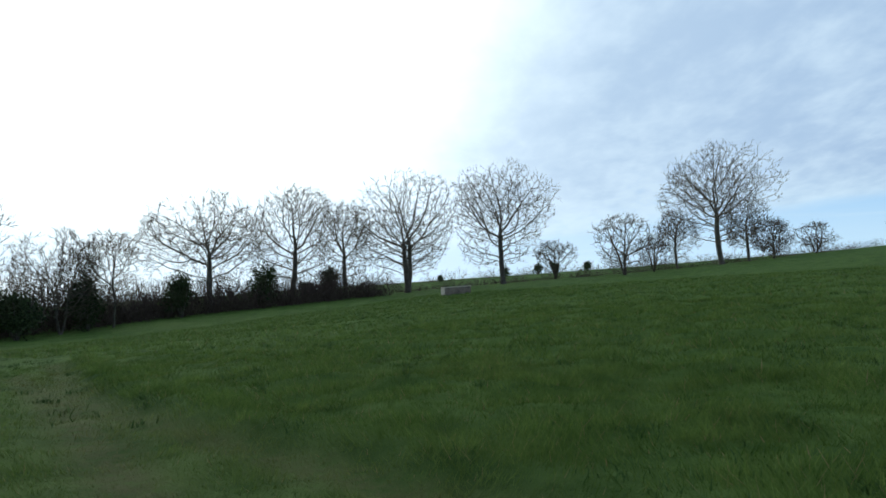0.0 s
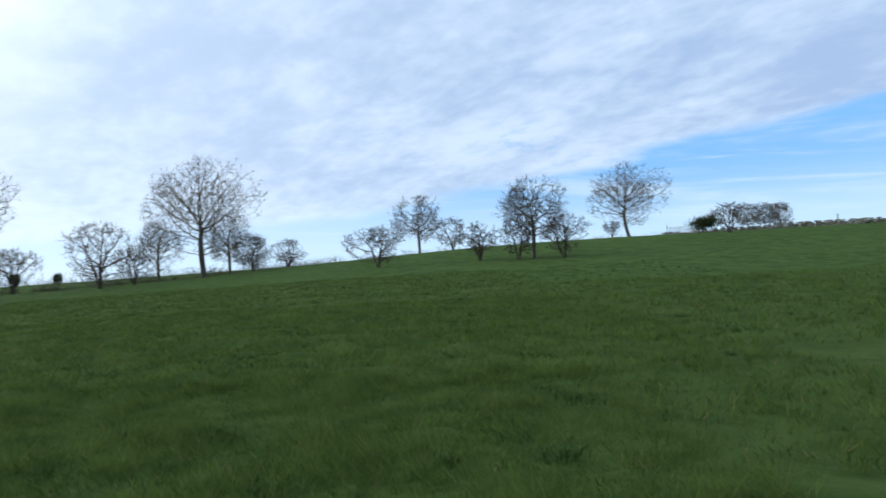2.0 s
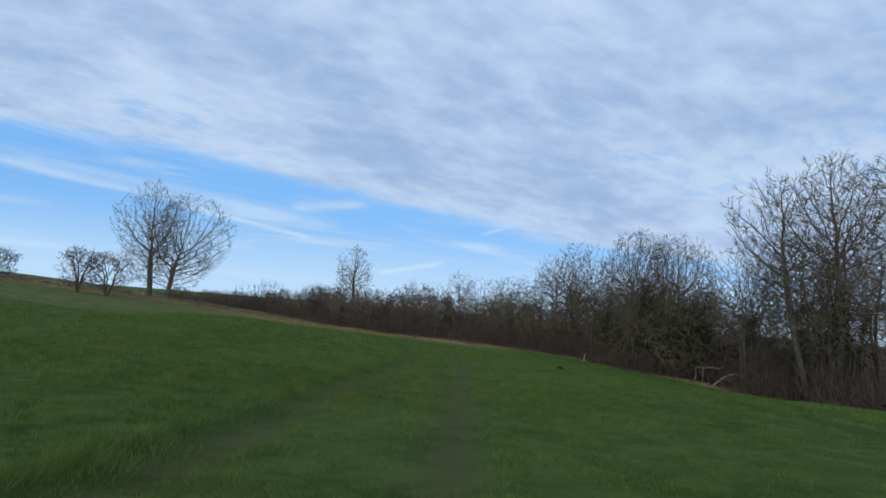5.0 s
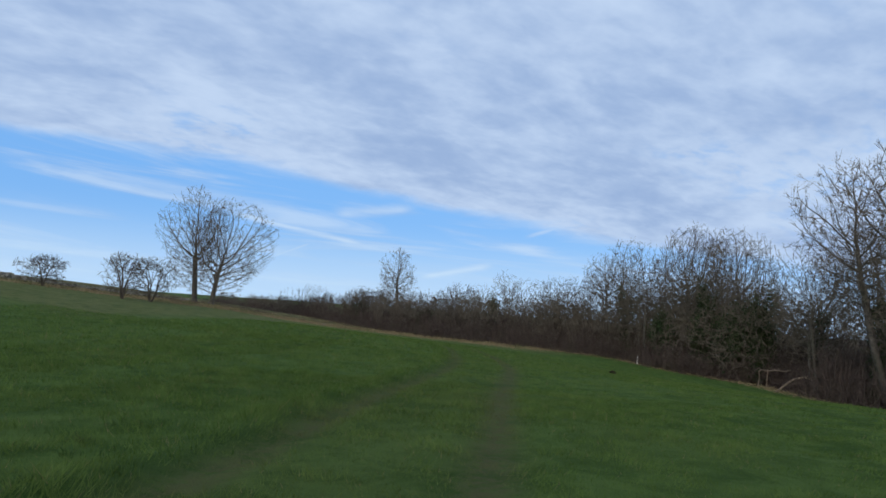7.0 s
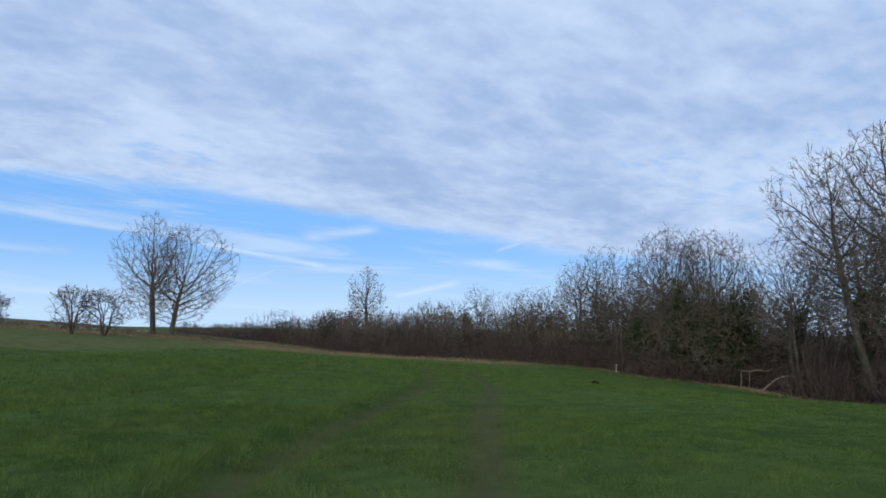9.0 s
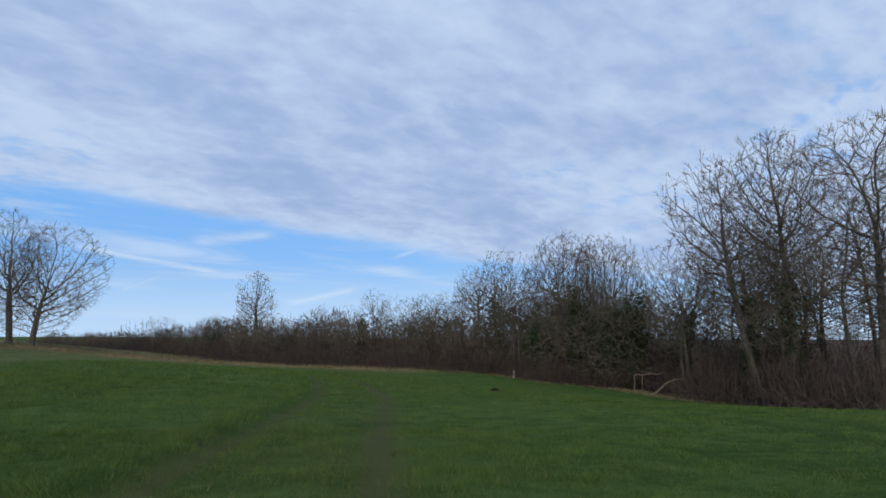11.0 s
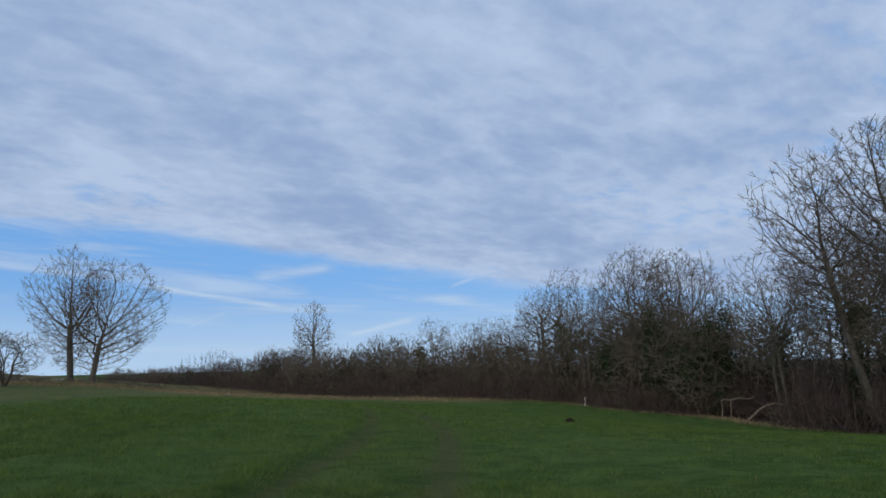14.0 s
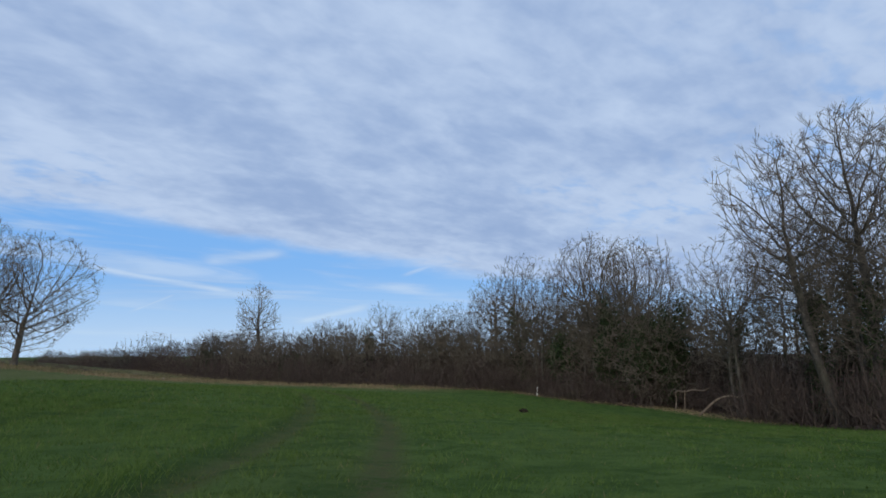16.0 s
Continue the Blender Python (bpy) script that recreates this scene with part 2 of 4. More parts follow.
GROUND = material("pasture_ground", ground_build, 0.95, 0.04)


def stone_build(n, bsdf, pos, geo, place):
    r = geo.outputs["Random Per Island"]
    c = n.mix(r, (0.13, 0.125, 0.11), (0.30, 0.285, 0.255))
    n.put(n.mix(n.ramp(n.noise(pos, 6.0, 5.0), 0.45, 0.7), c, (0.12, 0.125, 0.085)), bsdf.inputs["Base Color"])
    bump(n, bsdf, n.noise(pos, 14.0, 5.0), 0.6, 0.03)


STONE = material("field_stone", stone_build)


def water_build(n, bsdf, pos, geo, place):
    bsdf.inputs["Base Color"].default_value = (0.02, 0.025, 0.02, 1)


def tank_build(n, bsdf, pos, geo, place):
    n.put(n.mix(n.ramp(n.noise(place, 4.0, 5.0), 0.35, 0.7), (0.20, 0.165, 0.13), (0.11, 0.092, 0.078)), bsdf.inputs["Base Color"])
    bump(n, bsdf, n.noise(place, 20.0, 4.0), 0.3, 0.01)


def rim_build(n, bsdf, pos, geo, place):
    n.put(n.mix(n.ramp(n.noise(place, 6.0, 5.0), 0.35, 0.7), (0.50, 0.45, 0.37), (0.34, 0.30, 0.24)), bsdf.inputs["Base Color"])


TANK = material("stained_brown_concrete", tank_build)
RIM = material("pale_worn_concrete", rim_build)
WATER = material("trough_water", water_build, 0.05, 0.5)


def post_build(n, bsdf, pos, geo, place):
    n.put(n.mix(n.noise(pos, 9.0, 4.0), (0.16, 0.14, 0.115), (0.34, 0.31, 0.27)), bsdf.inputs["Base Color"])


POST = material("weathered_post_wood", post_build)


def white_build(n, bsdf, pos, geo, place):
    n.put(n.mix(n.noise(pos, 9.0, 4.0), (0.62, 0.61, 0.57), (0.78, 0.77, 0.74)), bsdf.inputs["Base Color"])


WHITE = material("white_paint", white_build, 0.6)


# ---- mesh helpers ----
def mesh_of(name, verts, faces, mat, smooth=False):
    me = bpy.data.meshes.new(name)
    me.from_pydata(verts if isinstance(verts, list) else verts.tolist(), [], faces if isinstance(faces, list) else faces.tolist())
    me.materials.append(mat)
    if smooth:
        me.polygons.foreach_set("use_smooth", [True] * len(me.polygons))
    me.update()
    return me


def part(name, data, parent, label=""):
    ob = new(name, data)
    ob.parent = parent
    return tagged(ob, label)


# ---- the ground ----
SWELL = [(-10, -48, -1.33), (-40, -45, -0.14), (-70, -20, -0.27), (-90, 10, 1.08), (-52, 5, -0.21), (-70, 55, 0.34), (-35, 80, -0.07),
         (-18, 95, -2.63), (0, 92, 0.73), (15, 75, -1.43), (25, 55, -2.91), (28, 38, 0.23), (5, 50, 0.97), (-20, 30, -1.24)]
SLOPE = [0.434, -0.969, -0.59, 1.196, -3.177, -0.128, -0.757, 0.487, -0.468, -0.25, 0.27, -0.239, 0.046, -0.122, 0.037]


def lie(x, y):
    """Height of the land, smooth."""
    x, y = np.asarray(x, float), np.asarray(y, float)
    u, v = np.tanh(x / 120), np.tanh(y / 120)
    terms = (u ** 0, u, v, u * u, u * v, v * v, u ** 3, u * u * v, u * v * v, v ** 3, u ** 4, u ** 3 * v, u * u * v * v, u * v ** 3, v ** 4)
    z = sum(c * q for c, q in zip(SLOPE, terms))
    for a, b, c in SWELL:
        z = z + c * np.exp(-((x - a) ** 2 + (y - b) ** 2) / 968.0)
    z = z + 1.3 * np.exp(-((x + 200) ** 2 + (y + 185) ** 2) / 7200.0)
    return z - 4.5 * (1 - np.exp(-(np.maximum(y - 98, 0) / 30) ** 2))


def at(x, y, z=0.0):
    return (x, y, float(lie(x, y)) + z)


def bend(points, n=60):
    """A smooth line through a few points in plan."""
    p = np.array(points, float)
    t = np.linspace(0, len(p) - 1, n)
    i = np.clip(t.astype(int), 0, len(p) - 2)
    f = (t - i)[:, None]
    a, b, c, d = p[np.maximum(i - 1, 0)], p[i], p[i + 1], p[np.minimum(i + 2, len(p) - 1)]
    return 0.5 * (2 * b + (c - a) * f + (2 * a - 5 * b + 4 * c - d) * f ** 2 + (3 * b - a - 3 * c + d) * f ** 3)


LEFT_RUT = bend([(-6.5, -22), (-3.6, -12), (-2.8, -4), (-2.75, 5), (-2.8, 12), (-2.95, 21), (-2.9, 31), (-3.6, 40), (-6.2, 56), (-12, 75)])
FOOTWAY = bend([(-4.7, -19), (-2.4, -9), (-1.0, -4), (-0.1, 3), (-0.1, 9), (-0.2, 16), (-0.4, 22), (-0.6, 34), (-1.6, 44), (-3.4, 56), (-8, 75)])
ARCS = [bend(p, 40) for p in ([(-12.6, 8), (-12.0, 16), (-12.0, 23), (-10.6, 30), (-10.8, 36), (-12, 46), (-15, 60)], [(-15.5, 12), (-14.5, 24), (-13.2, 34), (-14.5, 46), (-18, 60)],
                              [(8.4, 16), (8.2, 24), (8.0, 29), (8.0, 34), (7.3, 40), (6, 48)], [(10.2, 16), (10, 26), (9.8, 34), (9, 42)])]
EDGE = bend([(-6, -49), (14, -46), (30, -25), (34, 5), (31, 25), (27, 40), (23.4, 51), (21.8, 62), (19.6, 70.5), (14.6, 75), (11.6, 80), (6.5, 85), (0, 87.5), (-13, 92), (-22, 97), (-33, 106), (-50, 122), (-75, 150)], 130)
MARGIN = bend([(-74, 74), (-56, 73), (-46, 80), (-44, 90), (-34, 92), (-26, 92), (-20, 93), (-10, 90.5), (0, 87)], 60)


def away(x, y, line):
    x, y = np.asarray(x, float).ravel(), np.asarray(y, float).ravel()
    best = np.full(x.shape, 1e9)
    for k in range(len(line) - 1):
        a, d = line[k], line[k + 1] - line[k]
        f = np.clip(((x - a[0]) * d[0] + (y - a[1]) * d[1]) / (d @ d), 0, 1)
        best = np.minimum(best, np.hypot(x - a[0] - f * d[0], y - a[1] - f * d[1]))
    return best


def within(x, y):
    """True in the wood, beyond its edge line."""
    return inside(x, y, np.vstack([EDGE, [(-45, 4200), (4200, 4200), (4200, -300), (-6, -300)]]))


def inside(x, y, ring):
    """True within a closed outline in plan."""
    x, y = np.asarray(x, float).ravel(), np.asarray(y, float).ravel()
    odd = np.zeros(x.shape, bool)
    for k in range(len(ring)):
        (ax, ay), (bx, by) = ring[k], ring[(k + 1) % len(ring)]
        if ay != by:
            odd ^= ((ay > y) != (by > y)) & (x < (bx - ax) * (y - ay) / (by - ay) + ax)
    return odd


def value_noise(x, y, cell, seed):
    """Smooth random field in plan."""
    r = np.random.RandomState(seed).rand(256, 256)
    u, v = x / cell + 1000, y / cell + 1000
    i, j = np.floor(u).astype(int), np.floor(v).astype(int)
    f, g = u - i, v - j
    f, g = f * f * (3 - 2 * f), g * g * (3 - 2 * g)
    q = lambda a, b: r[a % 256, b % 256]
    return (q(i, j) * (1 - f) + q(i + 1, j) * f) * (1 - g) + (q(i, j + 1) * (1 - f) + q(i + 1, j + 1) * f) * g


def wear_at(x, y):
    w = 0.62 * np.exp(-(away(x, y, LEFT_RUT) / 0.30) ** 2) + 0.72 * np.exp(-(away(x, y, FOOTWAY) / 0.32) ** 2)
    between = np.exp(-((np.asarray(x).ravel() + 1.5) / 1.3) ** 4) * np.clip((45 - np.asarray(y).ravel()) / 20, 0, 1) * 0.12
    w = w * np.clip(0.5 + (np.asarray(y).ravel() + 2) / 8, 0.8, 1.0)
    return np.clip(w + between, 0, 1)


def relief(x, y):
    """Tussocks, ruts and furrows on top of the land."""
    near = np.exp(-(np.hypot(x, y - 8) / 60) ** 2)
    rough = np.clip((-2.0 - x) / 4, 0.5, 1.0) * np.clip((8 - y) / 12, 0.4, 1.5)
    h = (value_noise(x, y, 0.55, 3) ** 2 * 0.13 + value_noise(x, y, 0.23, 4) * 0.035) * rough + value_noise(x, y, 2.4, 5) * 0.10
    h = h - 0.07 * np.exp(-(away(x, y, LEFT_RUT) / 0.35) ** 2).reshape(x.shape) - 0.05 * np.exp(-(away(x, y, FOOTWAY) / 0.4) ** 2).reshape(x.shape)
    h = h + 0.07 * np.exp(-((away(x + 0.75, y, LEFT_RUT)) / 0.35) ** 2).reshape(x.shape)
    for a in ARCS:
        h = h - 0.07 * np.exp(-(away(x, y, a) / 0.3) ** 2).reshape(x.shape)
    return (h - 0.07) * near


def spread(stops):
    out = [stops[0][0]]
    for (a, s), (b, e) in zip(stops, stops[1:]):
        while out[-1] < b - 1e-6:
            f = (out[-1] - a) / (b - a)
            out.append(min(b, out[-1] + s + (e - s) * f))
    return np.array(out)


def make_ground():
    xs = spread([(-4000, 600), (-400, 60), (-130, 4), (-32, 0.6), (-22, 0.32), (-9, 0.22), (5, 0.22), (16, 0.6), (45, 3), (130, 10), (400, 60), (4000, 600)])
    ys = spread([(-4000, 600), (-400, 60), (-100, 5), (-30, 0.6), (-20, 0.3), (-10, 0.25), (24, 0.25), (45, 0.7), (100, 2), (150, 6), (400, 60), (4000, 600)])
    x, y = np.meshgrid(xs, ys)
    z = lie(x, y)
    sel = np.hypot(x, y - 8) < 110
    z[sel] += relief(x[sel], y[sel])
    far = np.clip((np.hypot(x, y) - 180) / 400, 0, 1)
    z = z - far * 4.0
    nx, ny = len(xs), len(ys)
    k = np.arange(nx * ny).reshape(ny, nx)
    faces = np.stack([k[:-1, :-1], k[:-1, 1:], k[1:, 1:], k[1:, :-1]], -1).reshape(-1, 4)
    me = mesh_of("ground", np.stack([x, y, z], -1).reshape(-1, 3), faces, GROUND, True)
    fx, fy = x.ravel(), y.ravel()
    wear, dry, litter = np.zeros(fx.size), np.zeros(fx.size), np.zeros(fx.size)
    n = np.hypot(fx, fy - 10) < 150
    wear[n] = wear_at(fx[n], fy[n])
    m = away(fx[n], fy[n], MARGIN)
    dry[n] = np.clip(1.2 - m / 7.0, 0, 1)
    wood = within(fx[n], fy[n])
    ed = away(fx[n], fy[n], EDGE)
    litter[n] = np.where(wood, np.clip(ed / 0.8, 0, 1), 0)
    dry[n] = np.maximum(dry[n], np.where(wood, 0, np.clip(1 - ed / 1.4, 0, 1)) * 0.8)
    beyond = (fy[n] > np.interp(fx[n], MARGIN[:, 0][np.argsort(MARGIN[:, 0])], MARGIN[:, 1][np.argsort(MARGIN[:, 0])]) + 1.0) & (fx[n] < -8) & (fx[n] > -73)
    dry[n] = np.maximum(dry[n], beyond * 0.95)
    litter[~n] = within(fx[~n], fy[~n]) * 1.0
    rank_shade = np.zeros(fx.size)
    for a in ARCS:
        rank_shade[n] = np.maximum(rank_shade[n], 0.5 * np.exp(-(away(fx[n], fy[n], a) / 0.36) ** 2))
    # the shadowed left edge of the rut, darkened in the colour
    rank_shade[n] = np.maximum(rank_shade[n], 0.4 * np.exp(-(away(fx[n] + 0.45, fy[n], LEFT_RUT) / 0.3) ** 2))
    # rough unmown strip west of the pasture
    strip = inside(fx[n], fy[n], [(-25, 40), (-22, 57), (-22.5, 76), (-20, 93), (-50, 100), (-75, 76), (-62, 62), (-42, 47)])
    near = away(fx[n], fy[n], np.array([(-42, 47), (-25, 40), (-22, 57), (-22.5, 76), (-20, 93.0)]))
    dry[n] = np.maximum(dry[n], strip * np.clip(near / 9, 0.1, 0.5))
    for name, v in (("wear", wear), ("dry", dry), ("litter", litter), ("rank_shade", rank_shade)):
        me.attributes.new(name, "FLOAT", "POINT").data.foreach_set("value", v)
    tagged(new("ground", me), "rolling green pasture with worn wheel tracks and tussocks", "ground", kind="structure")


make_ground()


# ---- trees ----
def frames_of(d):
    d = d / np.maximum(np.linalg.norm(d, axis=1, keepdims=True), 1e-9)
    ref = np.where(np.abs(d[:, 2:3]) > 0.9, np.array([[1.0, 0, 0]]), np.array([[0, 0, 1.0]]))
    u = np.cross(d, ref)
    u /= np.linalg.norm(u, axis=1, keepdims=True)
    return u, np.cross(d, u)


def tubes(a, b, ra, rb, k):
    """Tapered k-sided tubes from a to b; a tip where rb is zero."""
    u, v = frames_of(b - a)
    ang = np.arange(k) * 2 * np.pi / k
    ring = np.cos(ang)[None, :, None] * u[:, None] + np.sin(ang)[None, :, None] * v[:, None]
    n = len(a)
    low = a[:, None] + ring * np.asarray(ra)[:, None, None]
    j, j2 = np.arange(k), (np.arange(k) + 1) % k
    if np.max(rb) <= 0:
        verts = np.concatenate([low, b[:, None]], 1).reshape(-1, 3)
        base = (np.arange(n) * (k + 1))[:, None]
        faces = np.stack([base + j, base + j2, np.broadcast_to(base + k, (n, k))], -1).reshape(-1, 3).tolist()
    else:
        high = b[:, None] + ring * np.asarray(rb)[:, None, None]
        verts = np.concatenate([low, high], 1).reshape(-1, 3)
        base = (np.arange(n) * 2 * k)[:, None]
        faces = np.stack([base + j, base + j2, base + k + j2, base + k + j], -1).reshape(-1, 4).tolist()
    return verts, faces


def joined(pieces):
    vs, fs, n = [], [], 0
    for v, f in pieces:
        vs.append(v)
        fs += [[i + n for i in q] for q in f]
        n += len(v)
    return np.concatenate(vs), fs


def unit(v):
    return v / np.maximum(np.linalg.norm(v, axis=1, keepdims=True), 1e-9)


def grow(seed, height, width, fork, stems=1, lean=(0.0, 0.0), girth=None, leader=0.26, peak=0.54, fill=1.0, rise=0.26):
    """A branch skeleton that grows into the free space of its crown: nodes, parents, tips carried by each node, radii."""
    r = np.random.RandomState(seed)
    foot = fork * 0.75
    width *= 0.88
    crown = height - foot - 0.4
    step = float(np.clip(0.027 * height, 0.15, 0.38))
    # buds wait for a branch all over a lobed crown, most of them towards its outside
    want = int((700 + 13 * width * height) * fill)
    q = r.rand(want * 12, 3) * np.array([2.3, 2.3, 1.0]) - np.array([1.15, 1.15, 0.0])
    u, rho, turn = q[:, 2], np.hypot(q[:, 0], q[:, 1]), np.arctan2(q[:, 1], q[:, 0])
    limit = np.sqrt(np.clip(np.where(u > peak, 1 - ((u - peak) / (1 - peak)) ** 2, 1 - ((peak - u) / (peak + 0.06)) ** 2), 0, 1))
    limit = limit * (1 + 0.16 * np.sin(3 * turn + seed + 4 * u) + 0.12 * np.sin(5 * turn + 9 * u + 2 * seed))
    ph = r.rand(6) * 6.28
    gap = np.sin(5.2 * q[:, 0] + ph[0]) + np.sin(5.2 * q[:, 1] + ph[1]) + np.sin(8.0 * u + ph[2]) + 0.7 * np.sin(9 * q[:, 0] + 6 * u + ph[3]) + 0.7 * np.sin(9 * q[:, 1] - 5 * u + ph[4])
    deep = np.maximum(rho / np.maximum(limit, 0.05), np.clip((u - peak) / (1 - peak), 0, 1))
    keep = (rho < limit) & (r.rand(len(q)) < (0.25 + 0.75 * deep ** 1.6) * np.clip(0.6 + 0.6 * gap, 0.03, 1))
    buds = (q[keep] * np.array([width / 2, width / 2, crown]) + np.array([0, 0, foot]))[:want]
    nodes, parent, way = [], [], []
    for s in range(stems):
        a = 2 * np.pi * s / stems + r.rand()
        out = np.array([np.cos(a), np.sin(a)]) * (0.0 if stems == 1 else 0.11 * width)
        top = fork + (height - fork) * leader * (1 if s == 0 else r.uniform(0.7, 0.95))
        count = max(5, int(top / (step * 1.5)))
        sway = r.randn(2) * 0.02 * height
        for k in range(count + 1):
            f = k / count
            nodes.append((out[0] * f ** 0.8 + sway[0] * math.sin(f * 3.0), out[1] * f ** 0.8 + sway[1] * math.sin(f * 2.3), top * f))
            parent.append(-1 if k == 0 else len(nodes) - 2)
            way.append((out[0] * 0.1, out[1] * 0.1, 1.0))
    N, par, W = np.array(nodes), np.array(parent), unit(np.array(way))
    N[1:] += r.randn(len(N) - 1, 3) * 0.02
    kids = np.zeros(len(N), int)
    ready = N[:, 2] > fork * 0.7
    d = np.linalg.norm(buds[:, None] - N[None], axis=2) + np.where(ready, 0, 1e6)[None]
    near, dist = d.argmin(1), d.min(1)
    for _ in range(110):
        if not len(buds):
            break
        pull = np.zeros_like(N)
        np.add.at(pull, near, (buds - N[near]) / np.maximum(dist, 1e-6)[:, None])
        g = np.unique(near)
        g = g[kids[g] < 3]
        if not len(g):
            break
        way = unit(unit(pull[g]) + W[g] * 0.55 + np.array([0, 0, rise]) + r.randn(len(g), 3) * 0.16)
        fresh = N[g] + way * step
        kids[g] += 1
        base = len(N)
        N, W, par, kids = np.concatenate([N, fresh]), np.concatenate([W, way]), np.concatenate([par, g]), np.concatenate([kids, np.zeros(len(g), int)])
        d = np.linalg.norm(buds[:, None] - fresh[None], axis=2)
        i = d.argmin(1)
        best = d[np.arange(len(buds)), i]
        closer = best < dist
        near, dist = np.where(closer, base + i, near), np.where(closer, best, dist)
        left = dist > step * 0.95
        buds, near, dist = buds[left], near[left], dist[left]
    N[:, :2] += np.array(lean) * np.clip(N[:, 2:] / height, 0, 1) ** 0.8
    tips = np.zeros(len(N))
    tips[np.bincount(par[par >= 0], minlength=len(N)) == 0] = 1
    for i in range(len(N) - 1, -1, -1):
        if par[i] >= 0:
            tips[par[i]] += tips[i]
    girth = girth or height * 0.021
    rad = 0.012 * np.maximum(tips, 1) ** (math.log(girth / 0.012) / math.log(max(tips[par < 0].max(), 3)))
    return N, par, tips, rad, r


def limbs(skel, twig=0.9, per=1.6, thick=0.013, up=0.35, split=0.07, spray=4):
    """Two meshes' worth of pieces: the wood thicker than split, and the twigs."""
    N, par, tips, rad, r = skel
    # thin unbranched runs need fewer joints
    par = par.copy()
    kids = np.bincount(par[par >= 0], minlength=len(N))
    gone = np.zeros(len(N), bool)
    for j in range(len(N)):
        if par[j] >= 0 and kids[j] == 1 and rad[j] < 0.035 and not gone[par[j]]:
            gone[j] = True
    for j in range(len(N)):
        if par[j] >= 0 and gone[par[j]]:
            par[j] = par[par[j]]
    i = np.nonzero((par >= 0) & ~gone)[0]
    a, b = N[par[i]], N[i]
    ra, rb = np.minimum(rad[par[i]], rad[i] * 1.35), rad[i]
    base = par[par[i]] < 0
    ra = np.where(base, ra * 1.5, ra)
    big = rb > min(split, rb.max() * 0.5)
    stout = [tubes(a[big], b[big] + (b[big] - a[big]) * 0.04, ra[big], rb[big], 6)]
    mid = (~big) & (rb > 0.03)
    fine = (~big) & ~mid
    slim = []
    if mid.any():
        slim.append(tubes(a[mid], b[mid], ra[mid], rb[mid], 3))
    if fine.any():
        slim.append(tubes(a[fine], b[fine], ra[fine], rb[fine], 3))
    src = np.nonzero((tips <= 4) & (par >= 0))[0]
    src = np.repeat(src, int(math.ceil(per)))
    src = src[r.rand(len(src)) < per / math.ceil(per)]
    d = N[src] - N[par[src]]
    d /= np.maximum(np.linalg.norm(d, axis=1, keepdims=True), 1e-9)
    d = d + r.randn(len(src), 3) * 0.28 + np.array([0, 0, up])
    d /= np.linalg.norm(d, axis=1, keepdims=True)
    # a spray of shoots at every tip
    end = np.repeat(np.nonzero((kids == 0) & (par >= 0))[0], spray)
    de = N[end] - N[par[end]]
    de /= np.maximum(np.linalg.norm(de, axis=1, keepdims=True), 1e-9)
    de = de + r.randn(len(end), 3) * 0.27 + np.array([0, 0, up])
    de /= np.linalg.norm(de, axis=1, keepdims=True)
    src, d = np.concatenate([src, end]), np.concatenate([d, de])
    ln = twig * r.uniform(0.4, 1.2, len(src))
    a2 = N[src]
    slim.append(tubes(a2, a2 + d * ln[:, None], np.full(len(src), thick), np.zeros(len(src)), 3))
    # side shoots
    t2 = a2 + d * (ln * r.uniform(0.3, 0.7, len(src)))[:, None]
    d2 = d + r.randn(len(src), 3) * 0.38
    d2 /= np.linalg.norm(d2, axis=1, keepdims=True)
    slim.append(tubes(t2, t2 + d2 * (ln * 0.6)[:, None], np.full(len(src), thick * 0.8), np.zeros(len(src)), 3))
    return joined(stout), joined(slim)


def leaves(r, centres, spread_by, count, size):
    """Small bent leaves scattered round centres."""
    c = centres[r.randint(len(centres), size=count)] + r.randn(count, 3) * np.asarray(spread_by)
    u = r.randn(count, 3)
    u /= np.linalg.norm(u, axis=1, keepdims=True)
    v = np.cross(u, r.randn(count, 3))
    v /= np.linalg.norm(v, axis=1, keepdims=True)
    w = np.cross(u, v)
    s = (size * r.uniform(0.6, 1.3, count))[:, None]
    verts = np.stack([c - u * s, c + v * s * 0.6 + w * s * 0.2, c + u * s, c - v * s * 0.6 + w * s * 0.2], 1).reshape(-1, 3)
    k = (np.arange(count) * 4)[:, None]
    return verts, np.concatenate([np.concatenate([k, k + 1, k + 2], 1), np.concatenate([k, k + 2, k + 3], 1)]).tolist()


def tree(name, label, seed, height, width, fork, wood=None, twigs=None, ivy=None, twig=0.68, per=0.5, category="tree", group="", thick=0.0125, split=0.04, up=0.42, spray=4, **more):
    skel = grow(seed, height, width, fork, **more)
    root = tagged(new(name), label, category, group)
    stout, slim = limbs(skel, twig, per, thick, up, split, spray)
    part("trunk", mesh_of("trunk", *stout, wood or BARK, True), root)
    part("crown", mesh_of("crown", *slim, twigs or TWIG), root)
    if ivy:
        N, par, tips, rad, r = skel
        lo, hi, thr, count, sp = ivy
        c = N[(N[:, 2] > lo) & (N[:, 2] < hi) & (rad > thr)]
        part("ivy", mesh_of("ivy", *leaves(r, c, sp, int(count * 1.5), 0.11), LEAF), root, "dark green ivy leaves")
    return root


def stand(ob, x, y, turn=0.0, sink=0.12):
    ob.matrix_basis = pose(*at(x, y, -sink), 0, 0, turn)
    return ob


